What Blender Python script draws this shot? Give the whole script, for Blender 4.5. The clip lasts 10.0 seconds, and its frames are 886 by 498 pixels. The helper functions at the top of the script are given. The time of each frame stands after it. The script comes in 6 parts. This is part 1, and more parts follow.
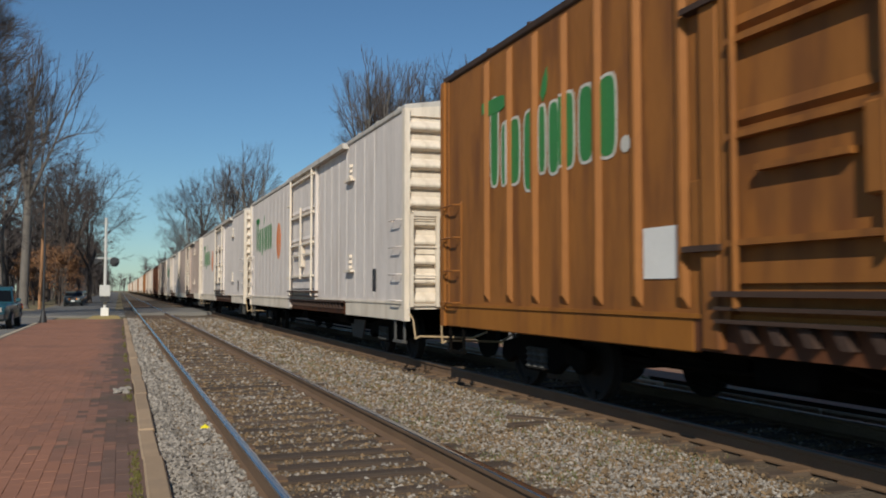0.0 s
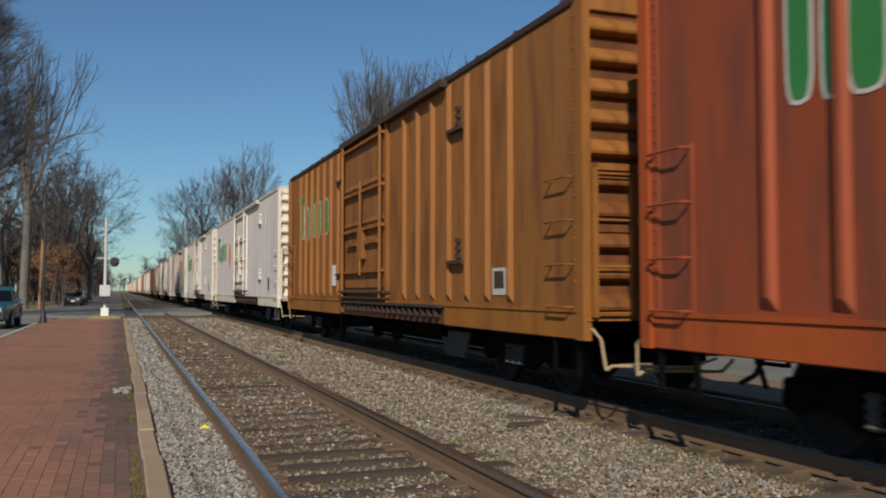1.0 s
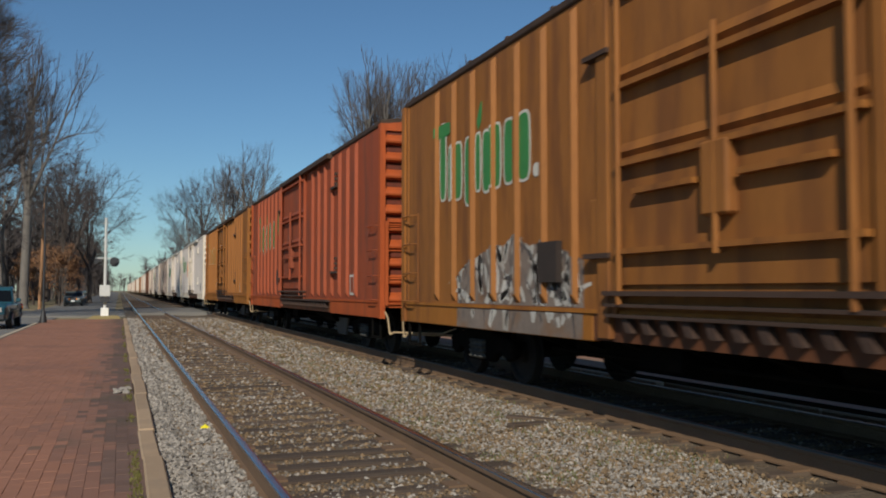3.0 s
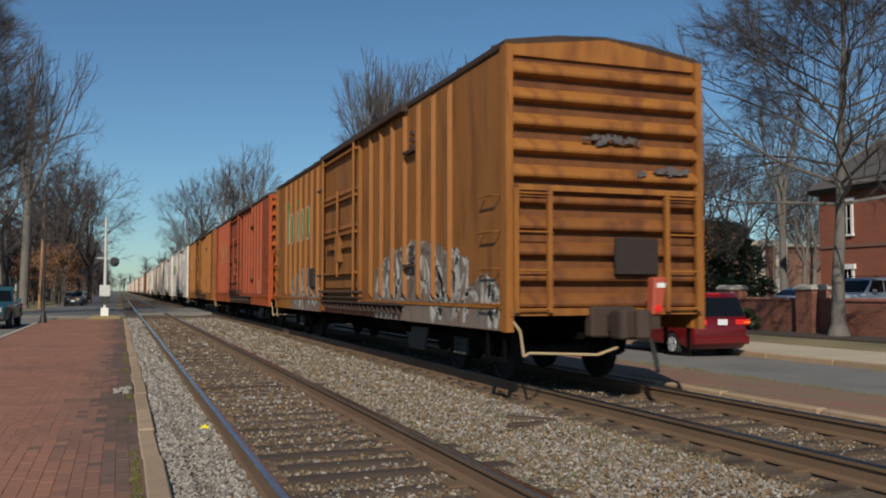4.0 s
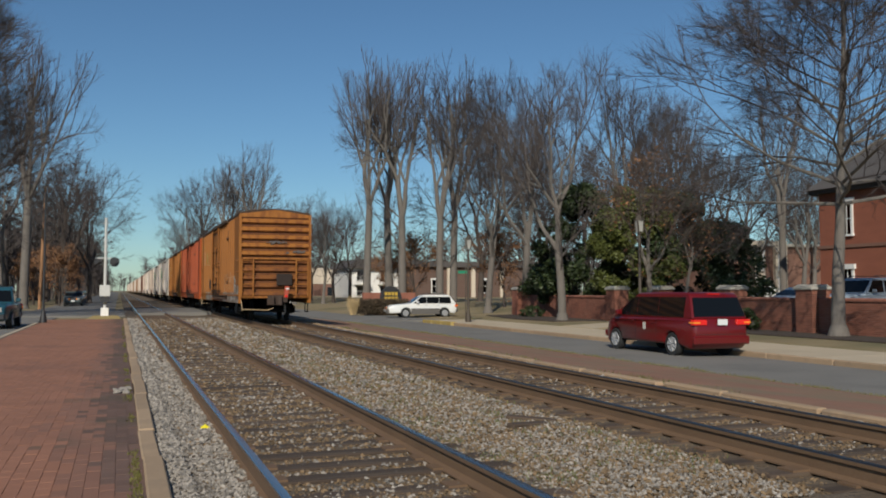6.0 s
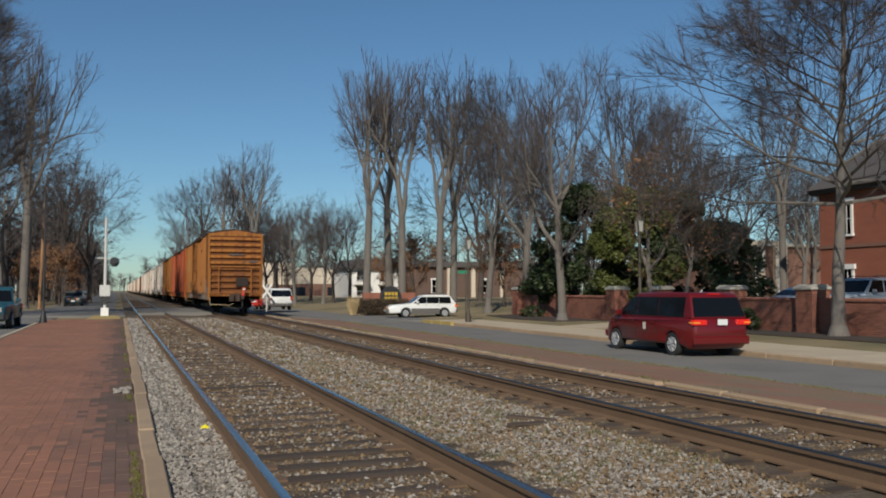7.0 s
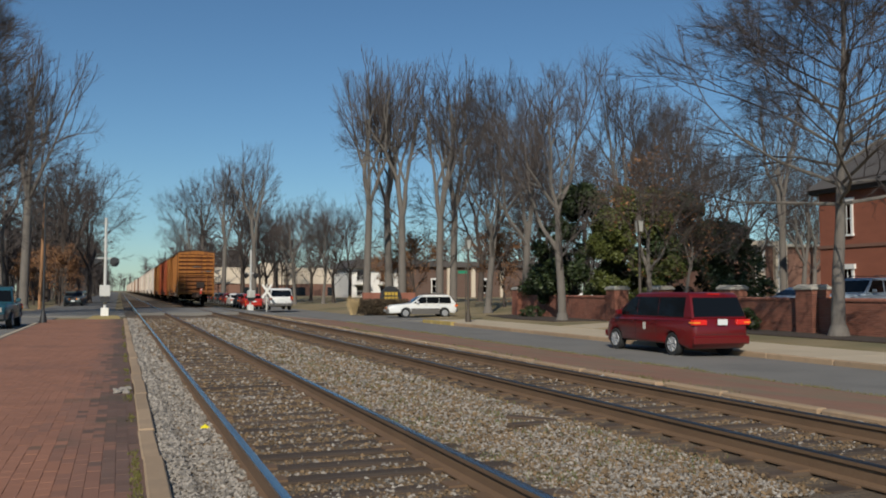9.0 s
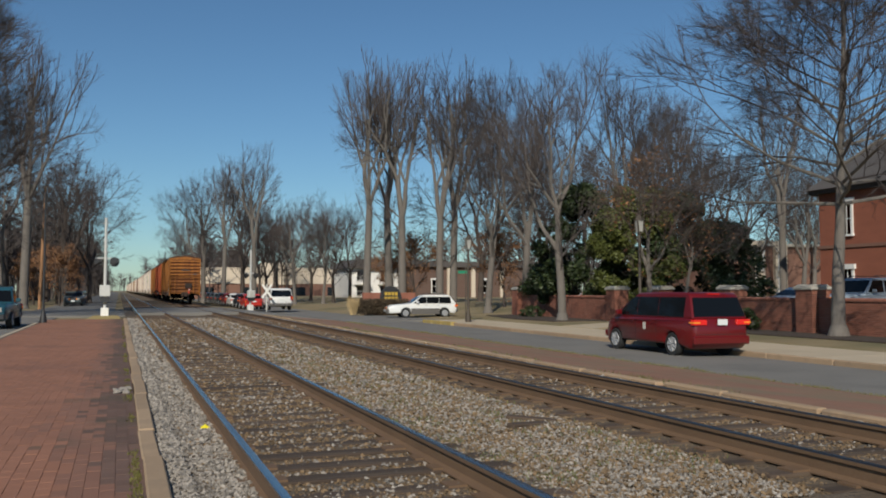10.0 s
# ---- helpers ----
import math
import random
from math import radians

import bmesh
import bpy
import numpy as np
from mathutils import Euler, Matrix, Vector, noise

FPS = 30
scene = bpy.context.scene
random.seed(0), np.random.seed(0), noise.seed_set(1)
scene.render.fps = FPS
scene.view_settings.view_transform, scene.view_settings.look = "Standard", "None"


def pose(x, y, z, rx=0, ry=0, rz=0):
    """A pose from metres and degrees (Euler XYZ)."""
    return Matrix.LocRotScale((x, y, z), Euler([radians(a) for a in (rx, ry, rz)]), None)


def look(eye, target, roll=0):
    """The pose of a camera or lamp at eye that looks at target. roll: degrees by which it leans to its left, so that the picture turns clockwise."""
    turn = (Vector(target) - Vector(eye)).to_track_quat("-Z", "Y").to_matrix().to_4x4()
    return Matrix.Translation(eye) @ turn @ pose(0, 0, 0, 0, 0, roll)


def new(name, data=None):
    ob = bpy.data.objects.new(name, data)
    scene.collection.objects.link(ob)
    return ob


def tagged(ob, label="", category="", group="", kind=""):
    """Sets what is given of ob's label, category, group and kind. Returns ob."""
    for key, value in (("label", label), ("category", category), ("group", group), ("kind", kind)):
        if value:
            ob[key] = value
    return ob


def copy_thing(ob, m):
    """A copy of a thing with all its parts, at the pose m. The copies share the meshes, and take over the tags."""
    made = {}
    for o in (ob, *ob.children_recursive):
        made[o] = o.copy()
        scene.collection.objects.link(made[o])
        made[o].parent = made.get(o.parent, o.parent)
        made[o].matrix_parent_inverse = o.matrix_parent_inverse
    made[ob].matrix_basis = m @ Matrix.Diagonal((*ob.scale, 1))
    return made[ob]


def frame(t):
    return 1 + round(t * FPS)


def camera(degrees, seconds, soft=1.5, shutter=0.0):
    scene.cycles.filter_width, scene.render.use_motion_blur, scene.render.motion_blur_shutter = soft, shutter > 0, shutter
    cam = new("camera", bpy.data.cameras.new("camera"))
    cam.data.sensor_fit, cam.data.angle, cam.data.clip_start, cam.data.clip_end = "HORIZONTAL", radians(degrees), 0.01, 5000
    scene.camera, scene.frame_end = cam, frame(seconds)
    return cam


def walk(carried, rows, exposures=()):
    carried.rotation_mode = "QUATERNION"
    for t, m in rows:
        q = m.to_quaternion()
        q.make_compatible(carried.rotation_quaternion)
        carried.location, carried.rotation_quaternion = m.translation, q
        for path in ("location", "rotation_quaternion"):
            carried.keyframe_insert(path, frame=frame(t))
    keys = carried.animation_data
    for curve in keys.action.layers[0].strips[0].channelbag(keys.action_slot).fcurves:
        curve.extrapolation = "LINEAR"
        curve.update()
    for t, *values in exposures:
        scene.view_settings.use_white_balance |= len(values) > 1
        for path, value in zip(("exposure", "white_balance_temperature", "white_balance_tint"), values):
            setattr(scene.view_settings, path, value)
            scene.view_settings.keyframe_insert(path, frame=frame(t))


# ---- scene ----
cam = camera(53.59, 10.0, soft=1.9, shutter=0.15)
EYE_Z = 1.427
walk(cam, [(0.0, pose(0, 0, EYE_Z, 92.694, 0, -20.224)), (10.0, pose(0, 0, EYE_Z, 92.694, 0, -20.224))],
     exposures=[(0.0, 0.0), (10.0, 0.0)])

# ---- light ----
SUN_AZ, SUN_EL = radians(207.7), radians(32.8)
world = bpy.data.worlds.new("world")
scene.world = world
world.use_nodes = True
wn = world.node_tree
sky = wn.nodes.new("ShaderNodeTexSky")
sky.sky_type, sky.sun_disc = "NISHITA", False
sky.sun_elevation, sky.sun_rotation = SUN_EL, SUN_AZ
sky.air_density, sky.dust_density, sky.ozone_density = 1.0, 0.15, 2.5
bg = wn.nodes["Background"]
tone = wn.nodes.new("ShaderNodeVectorMath")   # a clear winter sky, a little bluer
tone.operation = "MULTIPLY"
tone.inputs[1].default_value = (0.705, 0.955, 1.10)
wn.links.new(sky.outputs[0], tone.inputs[0])
wn.links.new(tone.outputs[0], bg.inputs[0])
bg.inputs[1].default_value = 0.069
sun = new("sun", bpy.data.lights.new("sun", "SUN"))
sun.data.energy, sun.data.angle, sun.data.color = 3.95, radians(0.5), (1.0, 0.935, 0.81)
sun_way = Vector((math.sin(SUN_AZ) * math.cos(SUN_EL), math.cos(SUN_AZ) * math.cos(SUN_EL), math.sin(SUN_EL)))
sun.matrix_world = look(sun_way * 60, (0, 0, 0))


# ---- materials ----
def mat(name, base, rough=0.7, metal=0.0, vary=0.25, scale=3.0, fine=40.0, bump=0.3, dirt=None, dirt_amount=0.0,
        stretch=(1, 1, 1), per_object=0.0, per_island=0.0, dist=0.01, emit=0.0, dirt_scale=1.0, spec=0.5):
    """Two scales of noise on a base colour, a second colour in patches, and a fine relief."""
    m = bpy.data.materials.new(name)
    m.use_nodes = True
    nt = m.node_tree
    N, L = nt.nodes, nt.links
    b = N["Principled BSDF"]
    tc, mp = N.new("ShaderNodeTexCoord"), N.new("ShaderNodeMapping")
    mp.inputs["Scale"].default_value = stretch
    L.new(tc.outputs["Object"], mp.inputs[0])

    def tex(s, det=5.0):
        n = N.new("ShaderNodeTexNoise")
        n.inputs["Scale"].default_value, n.inputs["Detail"].default_value = s, det
        L.new(mp.outputs[0], n.inputs["Vector"])
        return n

    def mth(op, a, c):
        n = N.new("ShaderNodeMath")
        n.operation = op
        for i, q in enumerate((a, c)):
            if isinstance(q, (int, float)):
                n.inputs[i].default_value = q
            else:
                L.new(q, n.inputs[i])
        return n.outputs[0]

    big, small = tex(scale), tex(fine, 3.0)
    val = mth("ADD", mth("MULTIPLY", big.outputs[0], 1.3 * vary), mth("MULTIPLY", small.outputs[0], 0.9 * vary))
    val = mth("ADD", val, 1.0 - 1.1 * vary)
    if per_object:
        oi = N.new("ShaderNodeObjectInfo")
        val = mth("MULTIPLY", val, mth("ADD", mth("MULTIPLY", oi.outputs["Random"], 2 * per_object), 1 - per_object))
    if per_island:
        gi = N.new("ShaderNodeNewGeometry")
        val = mth("MULTIPLY", val, mth("ADD", mth("MULTIPLY", gi.outputs["Random Per Island"], 2 * per_island), 1 - per_island))
    col = N.new("ShaderNodeVectorMath")
    col.operation = "SCALE"
    col.inputs[0].default_value = base
    L.new(val, col.inputs["Scale"])
    out = col.outputs[0]
    if dirt:
        d = tex(dirt_scale, 6.0)
        ramp = N.new("ShaderNodeMapRange")
        ramp.inputs[1].default_value, ramp.inputs[2].default_value = 0.62 - 0.3 * dirt_amount, 0.75 - 0.2 * dirt_amount
        ramp.inputs[4].default_value = min(1.0, 0.35 + dirt_amount)
        L.new(d.outputs[0], ramp.inputs[0])
        mx = N.new("ShaderNodeMix")
        mx.data_type = "RGBA"
        L.new(ramp.outputs[0], mx.inputs[0])
        L.new(out, mx.inputs[6])
        mx.inputs[7].default_value = (*dirt, 1)
        out = mx.outputs[2]
    L.new(out, b.inputs["Base Color"])
    b.inputs["Roughness"].default_value, b.inputs["Metallic"].default_value = rough, metal
    b.inputs["Specular IOR Level"].default_value = spec
    if bump:
        bp = N.new("ShaderNodeBump")
        bp.inputs["Strength"].default_value, bp.inputs["Distance"].default_value = bump, dist
        L.new(small.outputs[0], bp.inputs["Height"])
        L.new(bp.outputs[0], b.inputs["Normal"])
    if emit:
        b.inputs["Emission Color"].default_value = (*base, 1)
        b.inputs["Emission Strength"].default_value = emit
    return m


def glass_mat(name, tint=(0.02, 0.025, 0.03)):
    m = bpy.data.materials.new(name)
    m.use_nodes = True
    b = m.node_tree.nodes["Principled BSDF"]
    b.inputs["Base Color"].default_value = (*tint, 1)
    b.inputs["Roughness"].default_value = 0.05
    b.inputs["Specular IOR Level"].default_value = 0.6
    return m


M_GRASS = mat("grass_ground", (0.25, 0.19, 0.10), 0.95, vary=0.5, scale=0.35, fine=25, bump=0.6, dirt=(0.125, 0.115, 0.05), dirt_amount=0.5, dirt_scale=0.15, dist=0.03)
M_BALLAST = mat("ballast_bed", (0.13, 0.10, 0.07), 0.95, vary=0.7, scale=1.2, fine=28, bump=1.0, dirt=(0.11, 0.075, 0.045), dirt_amount=0.45, dirt_scale=0.7, dist=0.04)
M_STONE = mat("ballast_stone", (0.25, 0.222, 0.19), 0.9, vary=0.3, scale=8, fine=60, bump=0.4, per_island=0.5)
M_STONE_B = mat("ballast_stone_brown", (0.165, 0.11, 0.06), 0.92, vary=0.3, scale=8, fine=60, bump=0.4, per_island=0.5)
M_WEED = mat("weed_leaf", (0.12, 0.13, 0.045), 0.8, vary=0.4, scale=2, fine=30, bump=0, per_island=0.4)
M_TIE = mat("creosoted_timber", (0.075, 0.05, 0.034), 0.9, vary=0.5, scale=2, fine=45, bump=0.7, stretch=(0.25, 2.5, 2.5), per_object=0.35, dirt=(0.13, 0.095, 0.06), dirt_amount=0.3, dirt_scale=3)
M_RAIL = mat("rusty_rail", (0.15, 0.09, 0.05), 0.75, vary=0.4, scale=2, fine=50, bump=0.4)
M_RAILTOP = mat("polished_rail", (0.30, 0.30, 0.31), 0.22, 0.95, vary=0.15, scale=1, fine=20, bump=0.05, stretch=(4, 0.1, 1))
M_RAILTOP_DULL = mat("worn_rail", (0.11, 0.105, 0.10), 0.33, 0.9, vary=0.2, scale=1, fine=20, bump=0.05, stretch=(4, 0.1, 1))
M_BRICKP = mat("paving_brick", (0.29, 0.13, 0.077), 0.85, vary=0.35, scale=1.1, fine=70, bump=0.5, per_object=0.07, per_island=0.07, dirt=(0.19, 0.09, 0.06), dirt_amount=0.3, dirt_scale=0.4)
M_BRICKK = mat("grimy_paving_brick", (0.145, 0.083, 0.06), 0.88, vary=0.4, scale=1.3, fine=70, bump=0.5, per_object=0.1, per_island=0.1, dirt=(0.075, 0.06, 0.035), dirt_amount=0.4, dirt_scale=0.8)
M_BRICKD = mat("stained_paving_brick", (0.225, 0.108, 0.07), 0.88, vary=0.4, scale=1.3, fine=70, bump=0.5, per_object=0.07, per_island=0.07, dirt=(0.13, 0.08, 0.05), dirt_amount=0.4, dirt_scale=0.8)
M_JOINT = mat("paving_joint_sand", (0.19, 0.10, 0.066), 0.95, vary=0.5, scale=2, fine=40, bump=0.5, dirt=(0.06, 0.06, 0.03), dirt_amount=0.3)
M_KERB = mat("sandstone_kerb", (0.36, 0.25, 0.155), 0.9, vary=0.35, scale=2.2, fine=45, bump=0.5, per_object=0.12, dirt=(0.25, 0.18, 0.12), dirt_amount=0.3, dirt_scale=2)
M_ASPHALT = mat("worn_asphalt", (0.18, 0.168, 0.15), 0.9, vary=0.35, scale=0.5, fine=35, bump=0.4, dirt=(0.13, 0.122, 0.11), dirt_amount=0.3, dirt_scale=0.4)
M_CONCRETE = mat("pavement_concrete", (0.46, 0.375, 0.265), 0.9, vary=0.3, scale=0.8, fine=40, bump=0.3, per_object=0.06, dirt=(0.32, 0.26, 0.19), dirt_amount=0.25, dirt_scale=0.8)
M_STRIP = mat("brick_verge", (0.25, 0.125, 0.078), 0.92, vary=0.5, scale=0.8, fine=14, bump=0.7, dirt=(0.20, 0.145, 0.088), dirt_amount=0.62, dirt_scale=0.5)
M_YELLOW = mat("yellow_kerb_paint", (0.42, 0.30, 0.09), 0.7, vary=0.3, scale=2, fine=30, bump=0.2, dirt=(0.35, 0.28, 0.18), dirt_amount=0.4, dirt_scale=2)
M_MULCH = mat("dark_mulch", (0.055, 0.04, 0.03), 0.95, vary=0.6, scale=2, fine=25, bump=0.9, dist=0.03)
M_BARK = mat("grey_bark", (0.15, 0.132, 0.115), 0.92, vary=0.45, scale=2.0, fine=14, bump=0.8, stretch=(3, 3, 0.6), dist=0.02)
M_BARKD = mat("dark_bark", (0.075, 0.058, 0.048), 0.92, vary=0.4, scale=2.0, fine=14, bump=0.8, stretch=(3, 3, 0.6), dist=0.02)
M_TWIG = mat("bare_twig", (0.082, 0.058, 0.047), 0.9, vary=0.3, scale=0.6, fine=5, bump=0)
M_TWIGD = mat("dark_twig", (0.07, 0.057, 0.053), 0.9, vary=0.3, scale=0.6, fine=5, bump=0)
M_LEAF = mat("evergreen_leaf", (0.033, 0.05, 0.015), 0.5, vary=0.4, scale=0.7, fine=6, bump=0, per_island=0.45)
M_LEAFY = mat("yellow_green_leaf", (0.08, 0.092, 0.018), 0.55, vary=0.4, scale=0.7, fine=6, bump=0, per_island=0.4)
M_DRYLEAF = mat("dry_oak_leaf", (0.24, 0.115, 0.05), 0.8, vary=0.35, scale=0.7, fine=6, bump=0, per_island=0.4)
M_MOSS = mat("moss_tuft", (0.13, 0.12, 0.03), 0.9, vary=0.4, scale=3, fine=30, bump=0, per_island=0.4)
M_HEDGE = mat("brown_hedge_leaf", (0.085, 0.06, 0.035), 0.8, vary=0.4, scale=0.9, fine=8, bump=0, per_island=0.4)
M_REED = mat("dry_grass_blade", (0.45, 0.33, 0.17), 0.9, vary=0.3, scale=0.9, fine=8, bump=0, per_island=0.3)
M_WBRICK = mat("garden_wall_brick", (0.25, 0.098, 0.064), 0.88, vary=0.35, scale=1.5, fine=30, bump=0.5, per_island=0.22, per_object=0.12, dirt=(0.16, 0.075, 0.055), dirt_amount=0.25, dirt_scale=1)
M_MORTAR = mat("mortar", (0.33, 0.26, 0.20), 0.95, vary=0.3, scale=2, fine=40, bump=0.3)
M_CAP = mat("stone_cap", (0.40, 0.37, 0.32), 0.9, vary=0.35, scale=2, fine=30, bump=0.4, dirt=(0.22, 0.2, 0.17), dirt_amount=0.3, dirt_scale=3)
# shade of the trees before the hall is put into this brick colour
M_HALL = mat("shaded_brown_brick", (0.125, 0.078, 0.06), 0.9, vary=0.3, scale=0.5, fine=10, bump=0.3, stretch=(1, 1, 3))
M_HBRICK = mat("house_brick", (0.26, 0.088, 0.052), 0.88, vary=0.3, scale=0.8, fine=12, bump=0.4, stretch=(1, 1, 3))
M_HBRICK2 = mat("brown_brick", (0.20, 0.105, 0.075), 0.88, vary=0.3, scale=0.5, fine=10, bump=0.3, stretch=(1, 1, 3))
M_CREAM = mat("cream_render", (0.60, 0.51, 0.40), 0.85, vary=0.2, scale=0.4, fine=8, bump=0.2)
M_WHITE = mat("white_paint", (0.74, 0.72, 0.68), 0.6, vary=0.15, scale=1.5, fine=20, bump=0.1)
M_ROOF = mat("grey_roof_shingle", (0.085, 0.075, 0.07), 0.9, vary=0.4, scale=0.6, fine=6, bump=0.4, stretch=(1, 1, 4))
M_GLASS = glass_mat("window_glass")
M_CARGLASS = glass_mat("car_glass", (0.006, 0.007, 0.008))
M_CARGLASS.node_tree.nodes["Principled BSDF"].inputs["Specular IOR Level"].default_value = 0.3
# iron and wheel colours lowered so they hold the shade under the cars
M_BLACK = mat("shaded_black_iron", (0.005, 0.0045, 0.004), 0.95, vary=0.5, scale=3, fine=30, bump=0.3, spec=0.06, dirt=(0.012, 0.009, 0.007), dirt_amount=0.3, dirt_scale=3)
M_WHEEL = mat("shaded_worn_wheel_steel", (0.008, 0.007, 0.0065), 0.9, 0.0, vary=0.4, scale=3, fine=30, bump=0.2)
M_GREYIRON = mat("dusty_grey_iron", (0.075, 0.072, 0.066), 0.8, vary=0.4, scale=4, fine=30, bump=0.3)
M_TANIRON = mat("tan_painted_rod", (0.42, 0.30, 0.17), 0.7, vary=0.3, scale=4, fine=30, bump=0.2)
M_RUBBER = mat("tyre_rubber", (0.02, 0.02, 0.02), 0.85, vary=0.3, scale=8, fine=60, bump=0.3)
M_ALLOY = mat("alloy_wheel", (0.36, 0.36, 0.365), 0.4, 0.3, vary=0.1, scale=5, fine=30, bump=0)
M_PLASTIC = mat("dark_plastic", (0.03, 0.03, 0.032), 0.5, vary=0.2, scale=5, fine=40, bump=0.1)
M_PLATE = mat("number_plate_white", (0.68, 0.68, 0.66), 0.5, vary=0.1, bump=0)
M_TAIL = mat("red_tail_lamp", (0.55, 0.015, 0.012), 0.25, vary=0.1, bump=0, emit=0.35)
M_TAIL_OFF = mat("dull_red_tail_lamp", (0.30, 0.012, 0.01), 0.3, vary=0.1, bump=0)
M_AMBER = mat("amber_lamp", (0.75, 0.22, 0.03), 0.25, vary=0.1, bump=0, emit=0.25)
M_CLEAR = mat("clear_lamp", (0.36, 0.35, 0.32), 0.2, vary=0.1, bump=0)
M_GALV = mat("galvanised_steel", (0.55, 0.54, 0.51), 0.55, 0.1, vary=0.25, scale=4, fine=30, bump=0.1)
M_POLE = mat("utility_pole_wood", (0.34, 0.175, 0.085), 0.9, vary=0.35, scale=3, fine=30, bump=0.5, stretch=(3, 3, 0.3))
M_SIGNGREEN = mat("green_sign", (0.02, 0.22, 0.12), 0.5, vary=0.1, bump=0)
M_RED = mat("red_paint", (0.40, 0.075, 0.04), 0.5, vary=0.2, scale=4, fine=30, bump=0.1)
M_YEL = mat("yellow_plastic", (0.85, 0.72, 0.02), 0.5, vary=0.1, bump=0)
M_GREEN = mat("green_lettering_paint", (0.035, 0.20, 0.05), 0.6, vary=0.3, scale=2, fine=20, bump=0.1)
M_PALE = mat("faded_white_paint", (0.55, 0.52, 0.46), 0.7, vary=0.3, scale=2, fine=20, bump=0.1)
M_SPRAY = mat("pale_spray_paint", (0.50, 0.47, 0.42), 0.65, vary=0.5, scale=2.5, fine=18, bump=0, dirt=(0.26, 0.2, 0.15), dirt_amount=0.3, dirt_scale=2)
M_SPRAYD = mat("dark_spray_paint", (0.10, 0.085, 0.08), 0.65, vary=0.4, scale=2.5, fine=18, bump=0)
M_ORANGE = mat("orange_fruit_paint", (0.72, 0.20, 0.04), 0.6, vary=0.2, scale=2, fine=20, bump=0)


# ---- mesh code ----
class Geo:
    """Vertices and faces gathered before they become one mesh."""

    def __init__(self):
        self.v, self.f = [], []

    def add(self, vs, fs):
        o = len(self.v)
        self.v.extend([tuple(p) for p in vs])
        self.f.extend([tuple(i + o for i in q) for q in fs])
        return self

    def box(self, x0, x1, y0, y1, z0, z1):
        vs = [(x, y, z) for z in (z0, z1) for y in (y0, y1) for x in (x0, x1)]
        return self.add(vs, [(0, 2, 3, 1), (4, 5, 7, 6), (0, 1, 5, 4), (2, 6, 7, 3), (0, 4, 6, 2), (1, 3, 7, 5)])

    def rod(self, a, b, r0, r1=None, n=8, caps=True):
        a, b = Vector(a), Vector(b)
        r1 = r0 if r1 is None else r1
        w = (b - a).normalized()
        u = w.orthogonal().normalized()
        q = w.cross(u)
        vs = []
        for c, r in ((a, r0), (b, r1)):
            for i in range(n):
                g = 2 * math.pi * i / n
                vs.append(c + u * (r * math.cos(g)) + q * (r * math.sin(g)))
        fs = [(i, (i + 1) % n, n + (i + 1) % n, n + i) for i in range(n)]
        if caps:
            fs += [tuple(range(n - 1, -1, -1)), tuple(range(n, 2 * n))]
        return self.add(vs, fs)

    def path(self, pts, r, n=6):
        for a, b in zip(pts, pts[1:]):
            self.rod(a, b, r, r, n)
        return self

    def lathe(self, prof, n=16, axis="z", at=(0, 0, 0)):
        """Rings from (radius, height) pairs about an axis."""
        vs = []
        for r, h in prof:
            for i in range(n):
                g = 2 * math.pi * i / n
                c, s = r * math.cos(g), r * math.sin(g)
                p = {"z": (c, s, h), "x": (h, c, s), "y": (s, h, c)}[axis]
                vs.append((p[0] + at[0], p[1] + at[1], p[2] + at[2]))
        fs = []
        for k in range(len(prof) - 1):
            for i in range(n):
                j = (i + 1) % n
                fs.append((k * n + i, k * n + j, (k + 1) * n + j, (k + 1) * n + i))
        fs += [tuple(range(n - 1, -1, -1)), tuple(range((len(prof) - 1) * n, len(prof) * n))]
        return self.add(vs, fs)

    def prism(self, poly, axis, a, b):
        """A polygon in the plane across an axis, drawn out from a to b."""
        n = len(poly)
        put = {"x": lambda p, t: (t, p[0], p[1]), "y": lambda p, t: (p[0], t, p[1]), "z": lambda p, t: (p[0], p[1], t)}[axis]
        vs = [put(p, a) for p in poly] + [put(p, b) for p in poly]
        fs = [(i, (i + 1) % n, n + (i + 1) % n, n + i) for i in range(n)]
        return self.add(vs, fs + [tuple(range(n - 1, -1, -1)), tuple(range(n, 2 * n))])

    def mesh(self, name, material, bevel=0.0, smooth=False, segments=1):
        me = bpy.data.meshes.new(name)
        me.from_pydata(self.v, [], self.f)
        bm = bmesh.new()
        bm.from_mesh(me)
        if len(self.f) < 40000:
            bmesh.ops.recalc_face_normals(bm, faces=bm.faces)
        if bevel:
            es = [e for e in bm.edges if len(e.link_faces) == 2 and e.calc_face_angle(0) > 0.5]
            bmesh.ops.bevel(bm, geom=es, offset=bevel, segments=segments, profile=0.5, affect="EDGES", clamp_overlap=True)
        bm.to_mesh(me)
        bm.free()
        if smooth:
            me.polygons.foreach_set("use_smooth", [True] * len(me.polygons))
            me.set_sharp_from_angle(angle=radians(38))
        me.materials.append(material)
        return me


def part(name, geo, material, parent, label="", bevel=0.0, smooth=False, at=None, kind=""):
    """One mesh object under a thing or under a part; geo may be a mesh that is already made."""
    me = geo if isinstance(geo, bpy.types.Mesh) else geo.mesh(name, material, bevel, smooth)
    ob = new(name, me)
    ob.parent = parent
    if at is not None:
        ob.matrix_basis = at if isinstance(at, Matrix) else Matrix.Translation(at)
    return tagged(ob, label=label, kind=kind)


